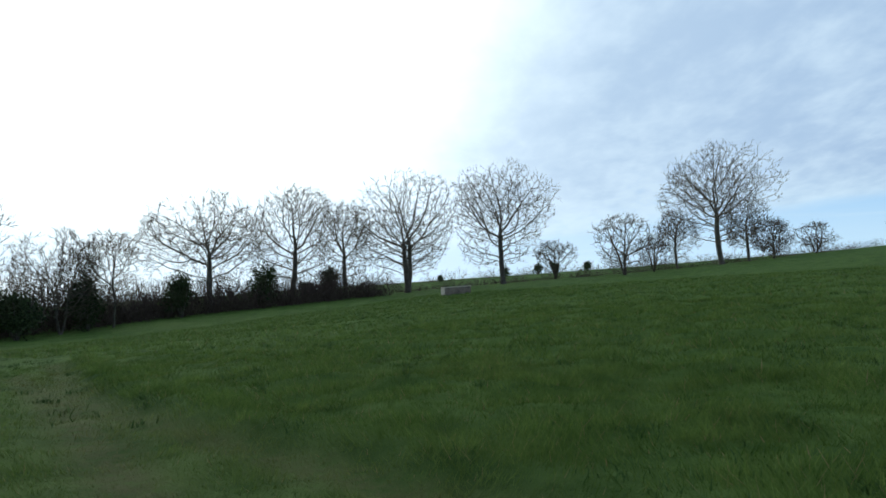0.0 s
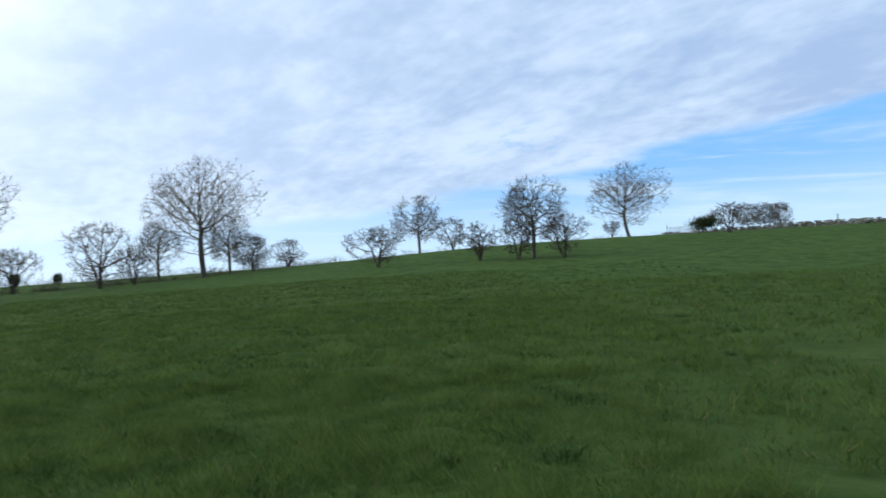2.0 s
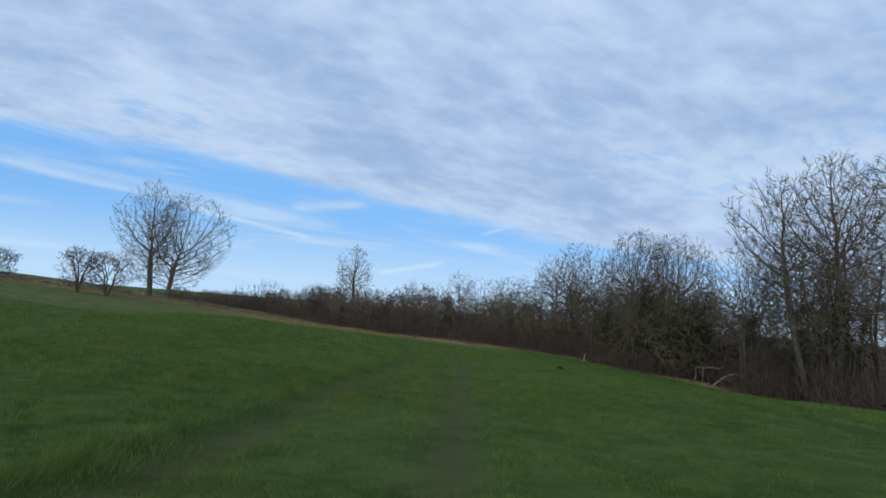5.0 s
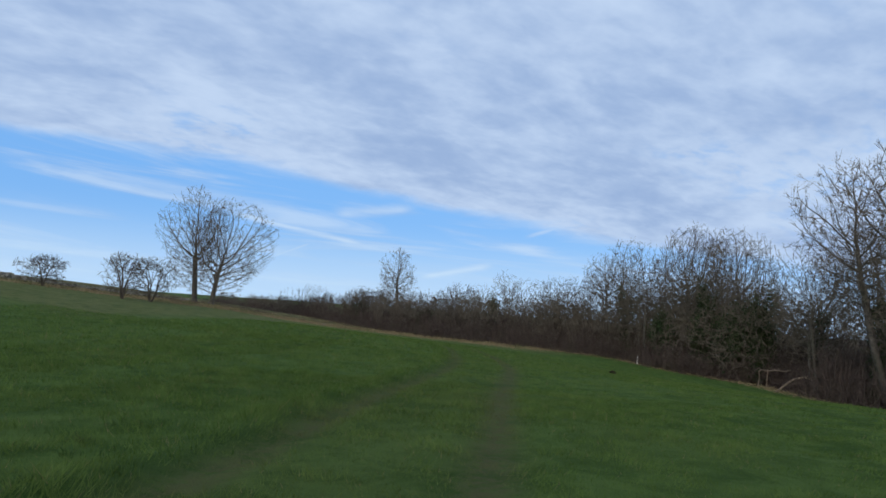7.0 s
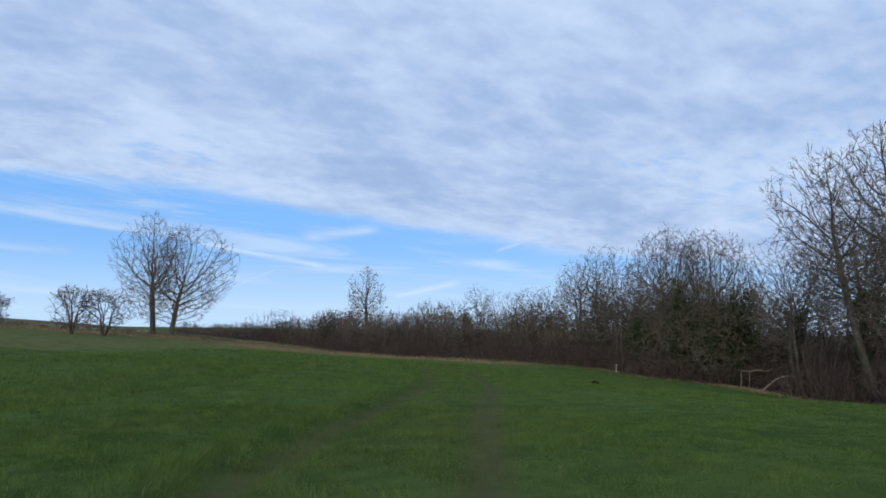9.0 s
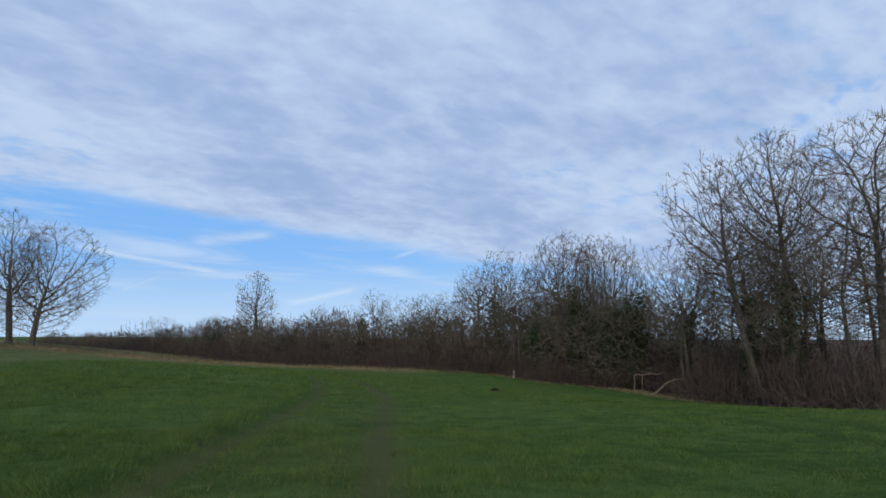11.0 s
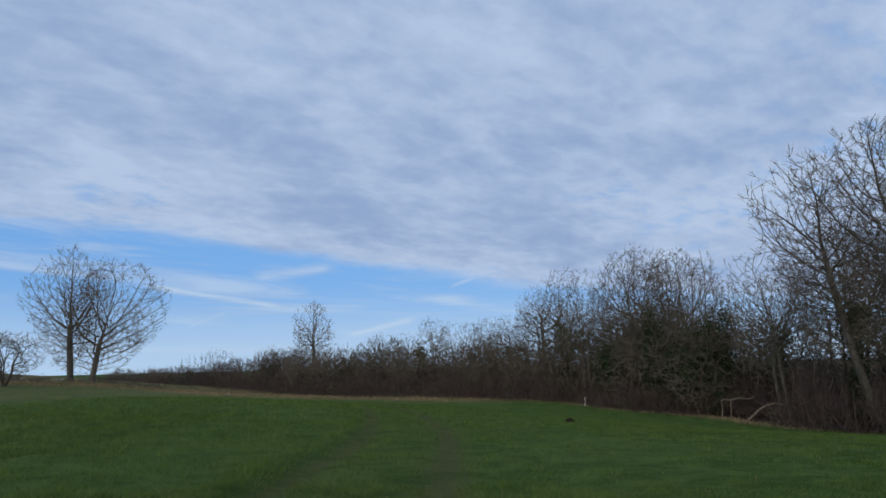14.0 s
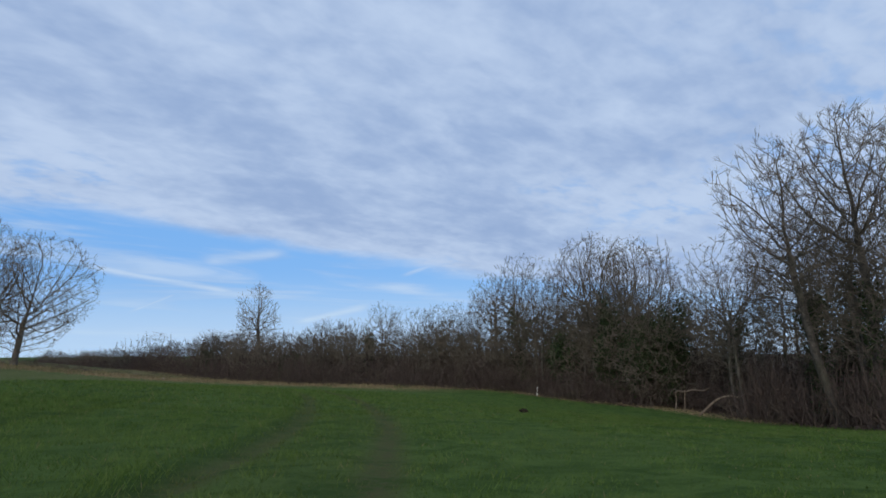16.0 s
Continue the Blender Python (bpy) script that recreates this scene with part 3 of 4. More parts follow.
HEDGE = "bare trees along the field hedge"
def hedgerow():
    ash = "tall bare ash tree with fanned grey branches in the hedge"
    for seed, x, y, h, w, fork, kw in (
            (11, -22.1, -54.8, 7.9, 5.2, 2.2, dict(girth=0.09)), (12, -18.1, -54.2, 8.1, 6.6, 1.4, dict(stems=3, girth=0.08)), (13, -32.5, -58.5, 11.9, 12.4, 3.2, {}), (14, -40.9, -57.8, 12.4, 10.0, 3.0, dict(lean=(-1.0, 1.0))),
            (15, -45.4, -54.2, 10.3, 7.0, 2.6, {}), (17, -60.3, -45.2, 14.1, 12.4, 2.9, dict()), (18, -77.3, -27.1, 14.3, 13.4, 3.0, dict()), (19, -73.8, -30.8, 7.1, 4.6, 1.6, {}),
            (20, -81.0, -25.3, 8.0, 5.4, 1.8, {}), (21, -82.7, -23.0, 4.9, 4.8, 0.8, dict(stems=2))):
        stand(tree("ash_tree", ash, seed, h, w, fork, group=HEDGE, **kw), x, y)
    stand(tree("ash_tree", "broad bare ash tree with two trunks in the hedge", 16, 13.5, 12.6, 2.4, group=HEDGE, stems=2), -51.3, -51.3)
    stand(tree("ash_tree", "bare tree with ivy-wrapped trunk at the hedge end", 22, 10.5, 7.0, 2.5, girth=0.13, ivy=(0.5, 7.5, 0.07, 1800, 0.28), group=HEDGE), -9.5, -47.9)
    thorn = "low spreading hawthorn with dense dark twigs"
    for seed, x, y, h, w in ((31, -66.0, -42.0, 5.0, 5.2), (32, -64.3, -32.6, 6.8, 7.2), (33, -68.3, -31.2, 4.5, 3.6), (34, -89.5, -20.1, 4.2, 5.2)):
        stand(tree("hawthorn", thorn, seed, h, w, 0.9, THORN, THORN, stems=3, twig=0.4, per=0.5, thick=0.014, spray=4, leader=0.3, fill=0.6, group="hawthorns of the hedge", category="bush"), x, y)


def evergreen(seed, x, y, h, w, label="dense dark ivy-covered bush in the hedge"):
    r = np.random.RandomState(seed)
    root = tagged(new("evergreen_bush"), label, "bush", "evergreen bushes")
    q = r.randn(40, 3)
    q /= np.linalg.norm(q, axis=1, keepdims=True)
    c = q * (r.rand(40, 1) ** 0.5 * r.uniform(0.6, 1.25, (40, 1))) * np.array([w / 2, w / 2, h / 2]) * 0.78 + np.array([0, 0, h * 0.52])
    part("foliage", mesh_of("foliage", *leaves(r, c, np.array([w, w, h]) * 0.085, int(700 + 240 * w * h), 0.10), LEAF), root)
    a = np.zeros((5, 3))
    b = np.stack([r.uniform(-0.3, 0.3, 5) * w, r.uniform(-0.3, 0.3, 5) * w, np.full(5, h * 0.7)], 1)
    part("stem", mesh_of("stem", *tubes(a, b, np.full(5, 0.1), np.full(5, 0.03), 6), BARK, True), root)
    stand(root, x, y)


hedgerow()
for k, (x, y, h, w) in enumerate(((-15.0, -53.1, 3.8, 4.3), (-37.1, -56.8, 4.6, 3.6), (-28.9, -57.1, 4.5, 2.8), (-20.1, -54.5, 4.6, 3.2), (-45.3, -56.9, 3.8, 2.6), (-43.5, -58.3, 2.4, 2.6))):
    evergreen(50 + k, x, y, h, w)


for k, (a, d, h) in enumerate(((-126.2, 138, 2.6), (-123.4, 142, 2.6), (-122.0, 145, 2.9), (-119.3, 140, 2.3), (-131.6, 150, 1.8))):
    evergreen(170 + k, d * math.sin(radians(a)), d * math.cos(radians(a)), h, h * 0.95, "small round dark bush in a far hedge")


def hilltop():
    thorn = "dense rounded hawthorn bush on the rise"
    for seed, x, y, h, w in ((61, -61.5, -5.9, 4.2, 6.2), (62, -94.7, 2.0, 5.0, 5.4), (63, -59.6, 3.3, 3.9, 3.4), (64, -55.6, 10.0, 4.1, 4.2), (65, -56.3, 6.3, 3.9, 3.2), (66, -101.1, 26.4, 3.0, 2.8), (67, -77.3, 33.7, 4.0, 4.4),
                             (68, -75.6, 59.9, 5.4, 7.4), (69, -70.4, 74.3, 3.6, 3.6), (70, -52.9, 72.0, 3.8, 5.6), (71, -42.4, 70.5, 5.3, 4.9), (72, -41.7, 74.6, 5.3, 5.8)):
        stand(tree("hawthorn", thorn, seed, h, w, 0.8, THORN, THORN, stems=3, twig=0.4, per=0.5, thick=0.014, spray=4, leader=0.3, fill=0.6, group="hawthorns on the rise", category="bush"), x, y)
    lone = "bare rounded tree on the skyline of the field"
    for seed, x, y, h, w, fork in ((81, -99.7, -2.8, 9.1, 8.6, 2.4), (82, -57.1, 7.7, 7.4, 6.0, 2.0), (83, -105.2, 30.2, 12.4, 13.0, 2.6)):
        stand(tree("bare_tree", lone, seed, h, w, fork, group="trees on the skyline"), x, y)
    for seed, dx in ((84, -4.0), (85, 0.0), (86, 3.6)):
        stand(tree("bare_tree", "small pale bare tree by the old wall", seed, 4.4, 4.2, 1.0, group="trees by the wall", twig=0.6), -102.8 - dx * 0.45, 50.6 + dx * 0.9)
    evergreen(90, -96.9, 38.8, 3.0, 5.6, "dark evergreen bush beside the old wall")
    stand(tree("bare_tree", "tall tree wrapped in ivy at the field corner", 87, 16.6, 11.2, 3.8, ivy=(1.0, 11.5, 0.085, 3600, 0.38), group="trees at the field corner", lean=(-1.0, -1.0)), -73.1, 67.4)
    stand(tree("bare_tree", "large spreading bare tree at the field corner", 88, 19.4, 17.8, 3.6, ivy=(1.5, 8.0, 0.20, 500, 0.3), group="trees at the field corner", stems=2), -72.3, 72.5)
    stand(tree("bare_tree", "tall upright bare tree of a pair on the margin", 89, 16.4, 9.8, 2.6, group="pair of trees on the margin", lean=(-0.8, 0.0)), -46.1, 92.8)
    stand(tree("bare_tree", "bare tree of a pair with low sweeping branches", 91, 15.4, 13.2, 1.4, lean=(1.9, 0.4), group="pair of trees on the margin"), -44.2, 93.8)


hilltop()


# ---- the wood ----
def along(s):
    """A point on the wood's edge and its outward normal, s from 0 to 1."""
    f = s * (len(EDGE) - 1)
    i = min(int(f), len(EDGE) - 2)
    p = EDGE[i] + (EDGE[i + 1] - EDGE[i]) * (f - i)
    d = EDGE[i + 1] - EDGE[i]
    d = d / np.linalg.norm(d)
    return p, np.array([d[1], -d[0]])


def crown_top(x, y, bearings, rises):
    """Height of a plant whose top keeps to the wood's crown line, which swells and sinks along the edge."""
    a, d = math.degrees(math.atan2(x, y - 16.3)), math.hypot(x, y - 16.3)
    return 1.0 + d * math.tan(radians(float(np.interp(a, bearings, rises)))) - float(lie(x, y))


def deeper(s, back):
    """A place in the wood, that far behind its edge."""
    p, nrm = along(min(0.999, s))
    q = p + nrm * back
    return q if within([q[0]], [q[1]])[0] else p - nrm * back


def plant(kinds, used, k, m):
    if k in used:
        ob = copy_thing(kinds[k], m)
    else:
        ob = kinds[k]
        used.add(k)
    ob.matrix_basis = m


def woodland():
    r = np.random.RandomState(7)
    kinds, used = [], set()
    for k in range(7):
        kinds.append(tree("woodland_tree", "slender bare tree with crowded upright branches in the wood", 100 + k, 15.0, 8.0 + 0.8 * (k % 3), 3.4 + 0.8 * (k % 4), group="trees of the wood", stems=1 + k % 2, twig=0.62, per=0.3, girth=0.15, spray=3, thick=0.014, leader=0.35, up=0.5, fill=0.38, peak=0.6,
                          ivy=(1.0, 8.5, 0.06, 1500, 0.35) if k in (2, 5) else None, lean=(r.uniform(-1.5, 1.5), r.uniform(-1.5, 1.5))))
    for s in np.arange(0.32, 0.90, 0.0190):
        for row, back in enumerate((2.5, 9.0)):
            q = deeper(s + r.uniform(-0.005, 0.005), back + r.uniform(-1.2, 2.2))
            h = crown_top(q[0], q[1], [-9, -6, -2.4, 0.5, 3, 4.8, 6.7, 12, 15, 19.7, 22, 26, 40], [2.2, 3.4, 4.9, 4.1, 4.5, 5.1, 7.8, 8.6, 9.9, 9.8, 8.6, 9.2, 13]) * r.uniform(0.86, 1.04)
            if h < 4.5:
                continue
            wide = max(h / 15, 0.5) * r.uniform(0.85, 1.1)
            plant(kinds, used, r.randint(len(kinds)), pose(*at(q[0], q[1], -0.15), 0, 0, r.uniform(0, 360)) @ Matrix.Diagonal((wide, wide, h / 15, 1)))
    # rounded thickets in front of and between the trees
    bushy, used = [], set()
    for k in range(4):
        bushy.append(tree("thicket_bush", "rounded olive-brown thicket of crowded bare shoots", 140 + k, 6.0, 6.4, 0.5, SCRUB, TWIG, group="thickets of the wood", category="bush", stems=4, twig=0.6, per=0.35, thick=0.018, spray=4, up=0.45, leader=0.35, girth=0.05, fill=0.42, peak=0.4))
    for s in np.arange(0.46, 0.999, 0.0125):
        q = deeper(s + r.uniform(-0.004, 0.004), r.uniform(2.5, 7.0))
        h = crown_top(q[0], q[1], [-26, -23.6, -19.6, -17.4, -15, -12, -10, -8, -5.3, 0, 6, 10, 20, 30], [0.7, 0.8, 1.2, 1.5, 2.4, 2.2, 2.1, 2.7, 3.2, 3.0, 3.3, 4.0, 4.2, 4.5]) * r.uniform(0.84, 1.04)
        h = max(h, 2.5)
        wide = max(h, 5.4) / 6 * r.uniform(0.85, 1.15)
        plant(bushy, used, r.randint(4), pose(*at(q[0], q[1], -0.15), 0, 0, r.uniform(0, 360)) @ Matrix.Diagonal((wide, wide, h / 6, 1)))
    for seed, x, y, h, w, ln in ((121, 24.4, 54.4, 17.6, 8.0, (-3.0, 0.8)), (122, 25.4, 52.6, 18.6, 9.6, (-0.6, 0.5)), (123, 27.4, 47.5, 17.9, 10.4, (0.6, 0.0)), (124, 29.5, 40.0, 17.9, 10.4, (0.0, 0.0))):
        stand(tree("woodland_tree", "very tall bare ash leaning out at the wood's edge", seed, h, w, 5.0, group="trees of the wood", girth=0.24, leader=0.42, peak=0.62, split=0.03, up=0.25, lean=ln, ivy=(1.0, 8.0, 0.14, 900, 0.3) if seed == 122 else None), x, y)
    stand(tree("woodland_tree", "upright bare tree standing above the scrub", 125, 13.8, 6.6, 5.0, group="trees of the wood"), -22.6, 115.5)
    for k, (x, y, h, w) in enumerate(((-5.2, 98.0, 6.4, 2.0), (16.9, 75.0, 9.8, 3.0), (19.2, 73.6, 7.6, 5.0), (21.6, 72.0, 9.6, 3.4), (14.2, 78.2, 6.4, 3.8), (27.4, 57.5, 8.0, 3.0))):
        evergreen(130 + k, x, y, h, w, "ivy-smothered dark tree within the wood")


woodland()


def undergrowth():
    """Brown scrub that closes the wood's foot, in one mesh."""
    r = np.random.RandomState(17)
    shrubs = []
    for k in range(6):
        m = 210 if k < 4 else 90
        d = unit(r.randn(m, 3))
        d[:, 2] = np.abs(d[:, 2])
        lump = 1 + 0.16 * np.sin(3 * np.arctan2(d[:, 1], d[:, 0]) + k) + 0.12 * np.sin(7 * d[:, 2] + 2 * k)
        a = d * (lump * r.rand(m) ** 0.45)[:, None] * np.array([1.0, 1.0, 0.86])
        way = unit(d * 0.5 + np.array([0, 0, 0.55]) + r.randn(m, 3) * 0.5)
        ln = r.uniform(0.12, 0.34, m)[:, None]
        b = a + way * ln
        way2 = unit(way + r.randn(m, 3) * 0.5)
        c = a + way * ln * 0.45
        foot = np.stack([r.randn(12) * 0.3, r.randn(12) * 0.3, np.zeros(12)], 1)
        arch = foot + np.stack([r.randn(12) * 0.4, r.randn(12) * 0.4, r.uniform(0.5, 0.85, 12)], 1)
        shrubs.append(joined([tubes(a, b, np.full(m, 0.010), np.zeros(m), 3), tubes(c, c + way2 * ln * 0.6, np.full(m, 0.0085), np.zeros(m), 3), tubes(foot, arch, np.full(12, 0.014), np.zeros(12), 3)]))
    vs, fs, n = [], [], 0

    def put(x, y, h, w, k):
        nonlocal n
        v, f = shrubs[k]
        t = r.uniform(0, 6.28)
        c, s = math.cos(t), math.sin(t)
        q = np.stack([(v[:, 0] * c - v[:, 1] * s) * w, (v[:, 0] * s + v[:, 1] * c) * w, v[:, 2] * h], 1) + np.array(at(x, y, -0.1))
        vs.append(q)
        fs.extend([[j + n for j in g] for g in f])
        n += len(q)

    for s in np.arange(0.32, 0.998, 0.0112):
        for back in (0.6, 3.6):
            p, nrm = along(min(0.999, s + r.uniform(-0.006, 0.006)))
            q = p + nrm * (back + r.uniform(-0.5, 0.8))
            if not within([q[0]], [q[1]])[0]:
                q = p - nrm * (back + r.uniform(-0.5, 0.8))
            far = float(np.interp(q[1], [40, 55, 70, 85, 100, 130], [6.4, 5.8, 4.8, 4.8, 4.6, 4.2]))
            if back < 1 and min(math.hypot(q[0] - 22.5, q[1] - 65.0), math.hypot(q[0] - 21.0, q[1] - 69.4)) < 3.3:
                continue
            put(q[0], q[1], far * r.uniform(0.7, 1.15) * (0.75 if back < 1 else 1.0), 2.5 * r.uniform(0.8, 1.2), r.randint(4))
    for i in range(96):
        f = (i % 48) / 47
        put(-2 - 46 * f + r.randn() * 0.6, -50 - 9 * math.sin(f * 3.0) + r.randn() * 0.6 - (i // 48) * 2.0, r.uniform(2.4, 4.6) * (1.35 - 0.6 * f), 2.2, r.randint(4))
    # brambles along the field margin
    for p in MARGIN[2:46]:
        put(p[0] + r.randn() * 0.5 - 0.4, p[1] + r.randn() * 0.5 + 1.2, r.uniform(0.4, 1.0), 1.2, 4 + r.randint(2))
    for _ in range(46):
        x = r.uniform(-68, -24)
        y = np.interp(x, [-68, -52, -45, -33, -24], [76, 76, 92, 94, 95]) + r.uniform(2.5, 12)
        put(x, y, r.uniform(0.4, 1.0), 1.5, 4 + r.randint(2))
    for i in range(26):
        a = radians(-98 + 36 * i / 25 + r.uniform(-0.6, 0.6))
        put(112 * math.sin(a), 112 * math.cos(a), r.uniform(0.6, 1.5), 1.8, 4 + r.randint(2))
    # low bank of scrub below the hedge trees, and hedges far beyond
    low = bend([(-42, -58), (-52, -53), (-61, -46), (-67, -38), (-74, -31), (-84, -24), (-96, -16)], 60)
    for p in low:
        put(p[0] - 1.5 + r.randn() * 0.5, p[1] - 1.0 + r.randn() * 0.5, r.uniform(0.7, 1.6), 1.6, 4 + r.randint(2))
    for i in range(30):
        a = radians(-100 - 48 * i / 29 + r.uniform(-1, 1))
        d = r.uniform(150, 190)
        put(d * math.sin(a), d * math.cos(a), r.uniform(1.5, 3.4), 3.4, 4 + r.randint(2))
    for i in range(44):
        p, nrm = along(0.45 + 0.5 * i / 43)
        q = p + nrm * 24
        if not within([q[0]], [q[1]])[0]:
            q = p - nrm * 24
        put(q[0], q[1], r.uniform(4.5, 6.0), 4.5, r.randint(4))
    for i in range(40):
        a = radians(-34 + 16 * i / 39)
        d = r.uniform(150, 185)
        put(d * math.sin(a), d * math.cos(a), r.uniform(1.2, 2.2) + 2.0 * i / 39, 4.0, r.randint(4))
    tagged(new("undergrowth", mesh_of("undergrowth", np.concatenate(vs), fs, SCRUB)), "tangled brown bramble and thorn scrub under the trees", "undergrowth", kind="stuff")


undergrowth()


# ---- loose things ----
def box(cx, cy, cz, sx, sy, sz, bevel=0.0):
    bm = bmesh.new()
    bmesh.ops.create_cube(bm, size=1.0)
    bmesh.ops.scale(bm, vec=(sx, sy, sz), verts=bm.verts)
    if bevel:
        bmesh.ops.bevel(bm, geom=bm.edges[:], offset=bevel, segments=2, affect="EDGES")
    bmesh.ops.translate(bm, vec=(cx, cy, cz), verts=bm.verts)
    return bm


def from_bm(name, bms, mat):
    me = bpy.data.meshes.new(name)
    out = bmesh.new()
    for b in bms:
        tmp = bpy.data.meshes.new("tmp")
        b.to_mesh(tmp)
        out.from_mesh(tmp)
        b.free()
        bpy.data.meshes.remove(tmp)
    out.to_mesh(me)
    out.free()
    me.materials.append(mat)
    return me


def water_trough():
    root = tagged(new("water_trough"), "long cattle trough with stained brown sides and pale rim", "trough")
    L, W, H, t = 2.3, 0.75, 0.56, 0.06
    part("tank", from_bm("tank", [box(0, -W / 2, H / 2 + 0.1, L, t, H, 0.012), box(0, W / 2, H / 2 + 0.1, L, t, H, 0.012), box(-L / 2, 0, H / 2 + 0.1, t, W + t, H, 0.012), box(0, 0, 0.12, L, W - t, t)], TANK), root)
    part("end_panel", from_bm("end_panel", [box(L / 2 + 0.04, 0, H / 2 + 0.08, t, W + t + 0.06, H, 0.015)], RIM), root, "pale end slab")
    part("rim", from_bm("rim", [box(0, -W / 2, H + 0.12, L + 0.14, 0.10, 0.07, 0.015), box(0, W / 2, H + 0.12, L + 0.14, 0.10, 0.07, 0.015), box(-L / 2, 0, H + 0.12, 0.10, W - 0.1, 0.07, 0.015), box(L / 2, 0, H + 0.12, 0.10, W - 0.1, 0.07, 0.015)], RIM), root)
    part("water", from_bm("water", [box(0, 0, 0.56, L - 0.08, W - 0.08, 0.01)], WATER), root)
    part("valve_box", from_bm("valve_box", [box(L / 2 - 0.27, 0, H + 0.12, 0.36, W - 0.12, 0.05, 0.01)], RIM), root)
    for k in (-1, 1):
        part("foot", from_bm("foot", [box(k * L * 0.32, 0, 0.05, 0.2, W, 0.14, 0.01)], STONE), root)
    root.matrix_basis = pose(*at(-43.3, -37.9), 0, 0, -30)


water_trough()


def fallen_branch():
    root = tagged(new("fallen_branch"), "pale barkless fallen limb arched at the wood's foot", "log")
    p = bend([(2.2, 0.3, -0.6), (1.2, 0.1, 0.35), (0.5, 0, 0.9), (-0.3, 0.1, 1.15), (-1.0, 0.2, 1.05), (-1.5, 0.2, 1.35), (-2.3, 0.3, 1.15), (-3.0, 0.5, 1.6)], 22)
    part("limb", mesh_of("limb", *tubes(p[:-1], p[1:], np.linspace(0.085, 0.05, 21), np.linspace(0.083, 0.046, 21), 8), DEADWOOD, True), root)
    q = bend([(-0.6, 0.1, 1.35), (-0.3, -0.2, 0.7), (-0.5, -0.3, -0.5)], 8)
    part("side_branch", mesh_of("side_branch", *tubes(q[:-1], q[1:], np.full(7, 0.045), np.full(7, 0.035), 6), DEADWOOD, True), root)
    root.matrix_basis = pose(*at(22.3, 64.6, 0.38), 0, 0, 160) @ Matrix.Scale(0.92, 4)
    root = tagged(new("fallen_branch"), "pale broken branch propped like a low hoop", "log")
    q = bend([(-0.1, 0, -0.6), (0.08, 0.1, 0.5), (0.0, 0, 0.95), (0.25, 0.1, 1.2), (0.8, -0.1, 1.12), (1.4, 0.1, 1.3), (2.3, 0.2, 1.22), (2.9, 0.5, 1.5)], 18)
    part("limb", mesh_of("limb", *tubes(q[:-1], q[1:], np.full(17, 0.06), np.full(17, 0.055), 7), DEADWOOD, True), root)
    q = bend([(0.8, 0, 1.28), (0.75, 0.05, 0.6), (0.7, 0.1, -0.5)], 6)
    part("side_branch", mesh_of("side_branch", *tubes(q[:-1], q[1:], np.full(5, 0.04), np.full(5, 0.03), 6), DEADWOOD, True), root)
    root.matrix_basis = pose(*at(20.4, 69.0, 0.38), 0, 0, -14) @ Matrix.Scale(0.92, 4)


fallen_branch()


def stone_thing(name, label, seed, x, y, size, mat):
    bm = bmesh.new()
    bmesh.ops.create_icosphere(bm, subdivisions=2, radius=1.0)
    r = np.random.RandomState(seed)
    for v in bm.verts:
        v.co = v.co * (1 + 0.25 * noise.noise(v.co * 1.7 + Vector((seed, 0, 0))))
        v.co.x, v.co.y, v.co.z = v.co.x * size[0], v.co.y * size[1], v.co.z * size[2]
    ob = tagged(new(name, from_bm(name, [bm], mat)), label, "stone")
    ob.matrix_basis = pose(*at(x, y, size[2] * 0.45), 0, 0, 40)


stone_thing("boulder", "pale stone lying in the dead grass", 5, -26.7, 90.7, (0.2, 0.16, 0.16), STONE)


def earth_heap():
    bm = bmesh.new()
    bmesh.ops.create_icosphere(bm, subdivisions=3, radius=1.0)
    for v in bm.verts:
        v.co = v.co * (1 + 0.5 * noise.noise(v.co * 2.3))
        v.co.x, v.co.y, v.co.z = v.co.x * 0.22, v.co.y * 0.2, max(v.co.z, -0.2) * 0.15
    ob = tagged(new("molehill", from_bm("molehill", [bm], EARTH)), "small heap of dark earth in the grass", "molehill")
    ob.matrix_basis = pose(*at(5.7, 51.7, 0.05))


earth_heap()


def marker(x, y, h, mat, label, lean=0.0):
    root = tagged(new("fence_post"), label, "post", "posts of the field boundary")
    bm = box(0, 0, h / 2, 0.11, 0.11, h, 0.015)
    part("shaft", from_bm("shaft", [bm], mat), root)
    part("cap", from_bm("cap", [box(0, 0, h + 0.012, 0.125, 0.125, 0.03, 0.008)], mat), root)
    root.matrix_basis = pose(*at(x, y, -0.05), lean, 0, 20)


marker(11.4, 79.3, 0.8, WHITE, "short white-topped post at the wood's edge", 4)


def field_gate():
    root = tagged(new("field_gate"), "pale five-barred field gate closed on the skyline", "gate")
    for k in range(5):
        part("bar", from_bm("bar", [box(0, 0, 0.3 + 0.21 * k, 3.2, 0.035, 0.08, 0.006)], WHITE), root)
    for x in (-1.58, 0.0, 1.58):
        part("stile", from_bm("stile", [box(x, 0.035, 0.72, 0.09, 0.04, 1.05, 0.006)], WHITE), root)
    brace = box(0, 0, 0, 1.85, 0.03, 0.07, 0.006)
    bmesh.ops.transform(brace, matrix=pose(-0.78, 0.07, 0.72, 0, -27, 0), verts=brace.verts)
    part("brace", from_bm("brace", [brace], WHITE), root)
    root.matrix_basis = pose(*at(-103, 37.5), 0, 0, 70)
    for y in (35.8, 39.2):
        marker(-103.3 + (y - 37.5) * 0.36, y, 1.5, POST, "stout wooden gate post on the skyline")


field_gate()


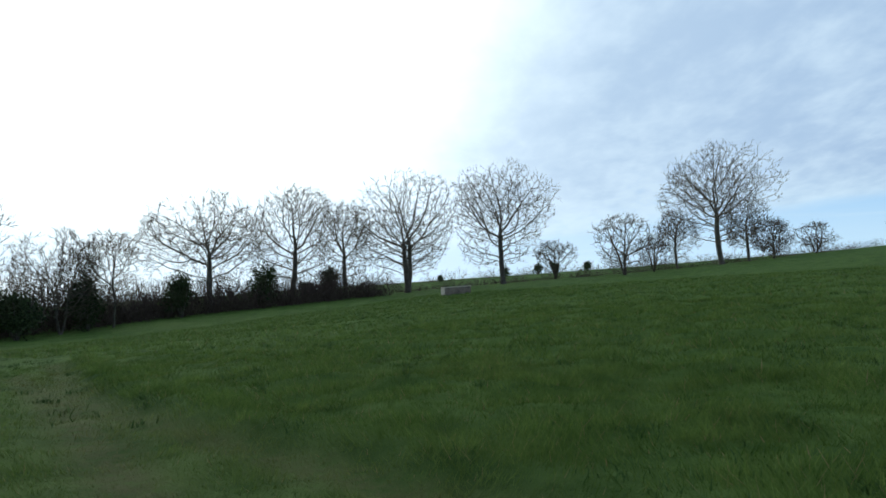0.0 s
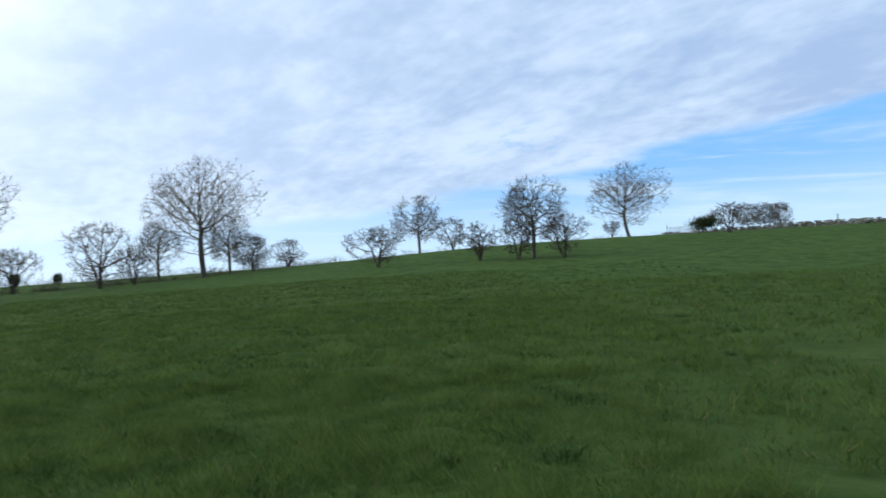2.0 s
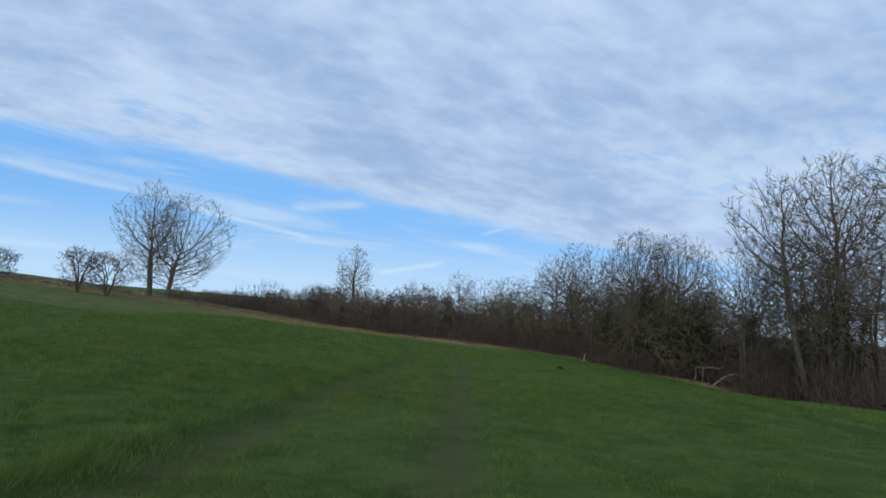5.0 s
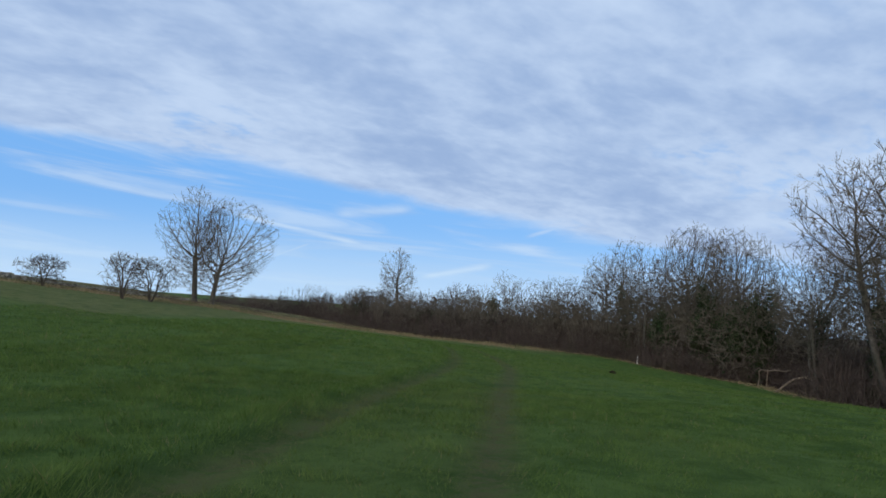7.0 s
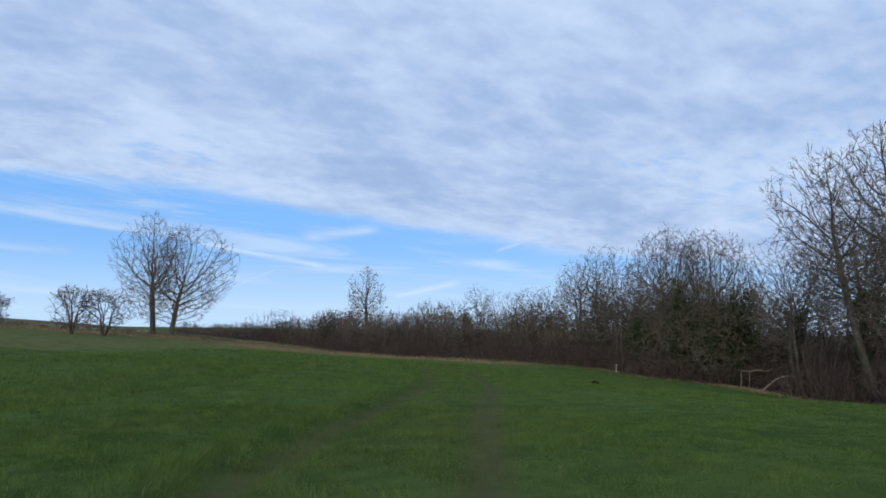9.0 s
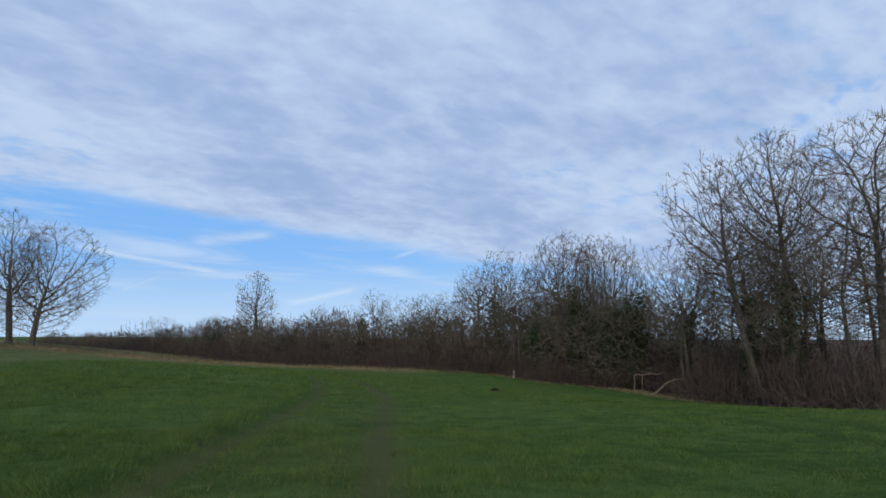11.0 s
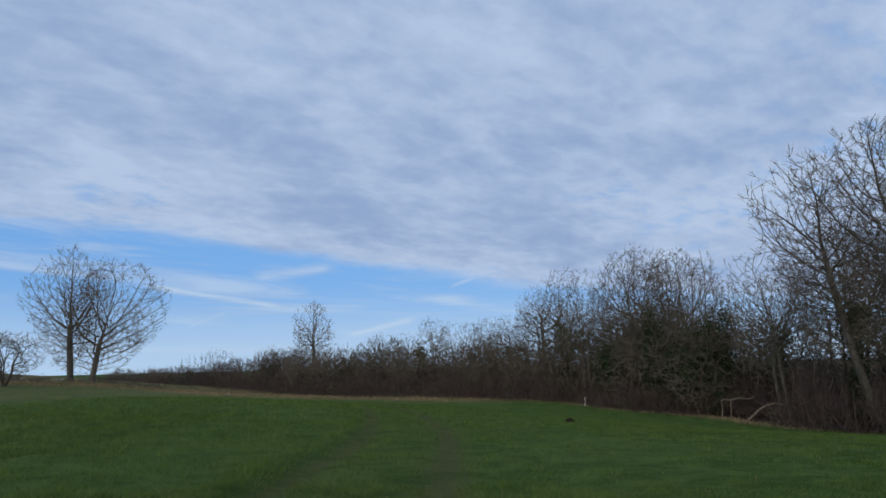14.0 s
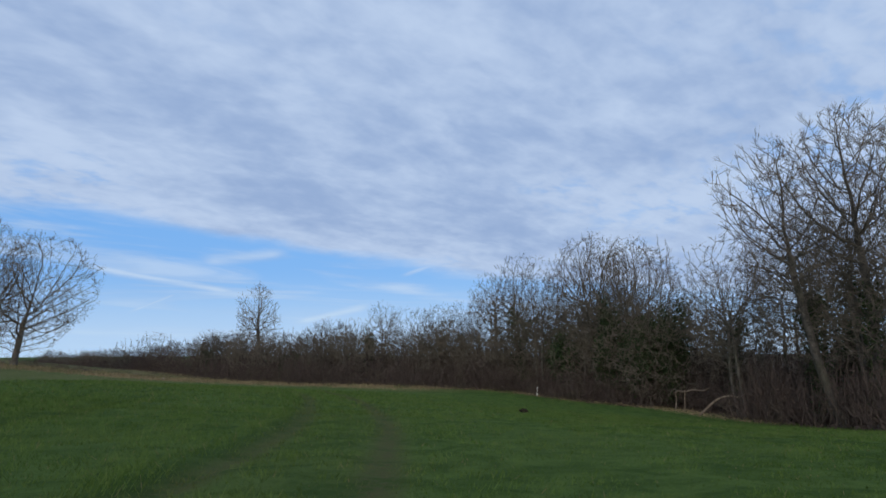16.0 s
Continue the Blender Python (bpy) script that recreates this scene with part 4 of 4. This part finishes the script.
def old_wall():
    """Low tumbled field wall of loose stones along the brow."""
    r = np.random.RandomState(23)
    line = bend([(-97, 33), (-92, 46), (-84, 56), (-77, 66), (-71, 74), (-62, 80), (-54, 84), (-47, 92)], 240)
    vs, fs, n = [], [], 0
    cube = np.array([(a, b, c) for a in (-1, 1) for b in (-1, 1) for c in (-1, 1)], float)
    quads = [(0, 1, 3, 2), (4, 6, 7, 5), (0, 4, 5, 1), (2, 3, 7, 6), (0, 2, 6, 4), (1, 5, 7, 3)]
    for p in line:
        rows = 1 + int(2 * value_noise(p[:1], p[1:], 6.0, 9)[0] * 2)
        for k in range(rows):
            size = np.array([r.uniform(0.14, 0.3), r.uniform(0.12, 0.22), r.uniform(0.07, 0.13)])
            c = np.array([p[0] + r.randn() * 0.15, p[1] + r.randn() * 0.15, float(lie(p[0], p[1])) + 0.05 + k * 0.19])
            v = (cube * (1 + r.uniform(-0.2, 0.2, (8, 3)))) * size
            t = r.uniform(0, 3.14)
            v = np.stack([v[:, 0] * math.cos(t) - v[:, 1] * math.sin(t), v[:, 0] * math.sin(t) + v[:, 1] * math.cos(t), v[:, 2]], 1) + c
            vs.append(v)
            fs += [[i + n for i in q] for q in quads]
            n += 8
    tagged(new("field_wall", mesh_of("field_wall", np.concatenate(vs), fs, STONE)), "low tumbled dry-stone wall of grey stones on the brow", "wall", kind="stuff")
    for x, y in ((-86.5, 52.0), (-81.5, 59.0)):
        marker(x, y, 1.5, POST, "weathered wooden fence post on the brow")


old_wall()


# ---- grass ----
def blades(r, x, y, h, w, lean):
    n = len(x)
    t = r.uniform(0, 6.283, n)
    z = lie(x, y) + relief(x, y)
    base = np.stack([x, y, z - 0.01], 1)
    side = np.stack([np.cos(t), np.sin(t), np.zeros(n)], 1) * (w / 2)[:, None]
    d = r.uniform(0, 6.283, n)
    tip = base + np.stack([np.cos(d) * lean * h, np.sin(d) * lean * h, h], 1)
    mid = base + np.stack([np.cos(d) * lean * h * 0.3, np.sin(d) * lean * h * 0.3, h * 0.6], 1)
    v = np.stack([base - side, base + side, mid + side * 0.7, mid - side * 0.7, tip], 1).reshape(-1, 3)
    k = (np.arange(n) * 5)[:, None]
    f = np.concatenate([k, k + 1, k + 2, k + 3], 1).tolist() + np.concatenate([k + 3, k + 2, k + 4], 1).tolist()
    return v, f


def blade_mesh(name, r, x, y, h, w, lean, d, mat):
    """Single pointed blades, one triangle each."""
    n = len(x)
    t = r.uniform(0, 6.283, n)
    base = np.stack([x, y, lie(x, y) + relief(x, y) - 0.008], 1)
    side = np.stack([np.cos(t), np.sin(t), np.zeros(n)], 1) * (w / 2)[:, None]
    tip = base + np.stack([np.cos(d) * lean * h, np.sin(d) * lean * h, h], 1)
    v = np.stack([base - side, base + side, tip], 1).reshape(-1)
    me = bpy.data.meshes.new(name)
    me.vertices.add(3 * n)
    me.vertices.foreach_set("co", v)
    me.loops.add(3 * n)
    me.loops.foreach_set("vertex_index", np.arange(3 * n))
    me.polygons.add(n)
    me.polygons.foreach_set("loop_start", np.arange(n) * 3)
    me.materials.append(mat)
    me.update(calc_edges=True)
    return me


def make_grass():
    r = np.random.RandomState(41)
    xs, ys, ws = [], [], []
    # finest by the path, coarser further out
    for n, x0, x1, y0, y1, w in ((120000, -9, 1, -9, 1, 0.007), (120000, -24, -4, -17, 4, 0.013), (60000, -5, 2, 2, 9, 0.007), (150000, -8, 6, 7, 24, 0.008), (150000, -16, 12, 15, 42, 0.014),
                            (60000, -9, 2, -22, -9, 0.010), (100000, -46, -8, -42, 4, 0.026), (70000, -32, -10, 4, 46, 0.024), (60000, 4, 24, 20, 62, 0.022), (70000, -24, 14, 40, 76, 0.034)):
        xs.append(r.uniform(x0, x1, n))
        ys.append(r.uniform(y0, y1, n))
        ws.append(np.full(n, w))
    x, y, w = np.concatenate(xs), np.concatenate(ys), np.concatenate(ws)
    worn = wear_at(x, y)
    clump, patch = value_noise(x, y, 0.5, 3), value_noise(x, y, 1.7, 6)
    keep = r.rand(len(x)) < (0.45 + 0.7 * clump) * (1 - 0.8 * worn)
    x, y, w, worn, clump, patch = x[keep], y[keep], w[keep], worn[keep], clump[keep], patch[keep]
    h = (0.030 + 0.080 * clump ** 2 + 0.022 * patch) * np.clip(w / 0.012, 0.95, 1.4) * r.uniform(0.6, 1.4, len(x)) * (1 - 0.55 * worn) * np.clip(1.15 - (x + 2) * 0.08, 0.7, 1.3)
    h = h * (1 + 0.6 * np.exp(-(away(x + 0.75, y, LEFT_RUT) / 0.3) ** 2))
    # neighbouring blades lie over the same way
    d = value_noise(x, y, 0.8, 8) * 9.0 + r.randn(len(x)) * 1.3
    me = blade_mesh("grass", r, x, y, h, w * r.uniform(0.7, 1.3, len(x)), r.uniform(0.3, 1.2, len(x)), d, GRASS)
    me.attributes.new("wear", "FLOAT", "POINT").data.foreach_set("value", np.repeat(worn, 3))
    # low in the hollows, high on the clumps, for the painted shade
    me.attributes.new("tuft_shade", "FLOAT", "POINT").data.foreach_set("value", np.repeat(np.clip(clump * 0.7 + value_noise(x, y, 0.19, 4) * 0.7 - 0.2, 0, 1), 3))
    tagged(new("grass", me), "short green pasture grass with tussocks and faded blades", "grass", kind="stuff")
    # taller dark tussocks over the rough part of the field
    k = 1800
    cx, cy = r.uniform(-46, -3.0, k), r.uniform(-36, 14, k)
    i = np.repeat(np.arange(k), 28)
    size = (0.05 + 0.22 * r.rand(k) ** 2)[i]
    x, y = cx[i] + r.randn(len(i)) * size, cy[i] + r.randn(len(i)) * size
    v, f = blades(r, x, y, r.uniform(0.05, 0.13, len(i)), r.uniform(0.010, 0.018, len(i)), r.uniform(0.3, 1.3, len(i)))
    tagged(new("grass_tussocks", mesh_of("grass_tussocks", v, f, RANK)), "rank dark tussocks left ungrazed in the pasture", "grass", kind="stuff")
    # dead grass on the margin and along the wood
    k = r.randint(len(MARGIN), size=18000)
    x = MARGIN[k, 0] + r.randn(18000) * 2.4
    y = MARGIN[k, 1] + r.randn(18000) * 2.4
    j = r.randint(50, len(EDGE) - 12, size=9000)
    x, y = np.concatenate([x, EDGE[j, 0] + r.randn(9000) * 0.7]), np.concatenate([y, EDGE[j, 1] + r.randn(9000) * 0.7])
    v, f = blades(r, x, y, np.where(np.arange(len(x)) < 18000, r.uniform(0.12, 0.4, len(x)), r.uniform(0.06, 0.2, len(x))), r.uniform(0.02, 0.05, len(x)), r.uniform(0.2, 0.9, len(x)))
    tagged(new("dead_grass", mesh_of("dead_grass", v, f, DRY)), "long bleached dead grass on the field margin", "grass", kind="stuff")


make_grass()
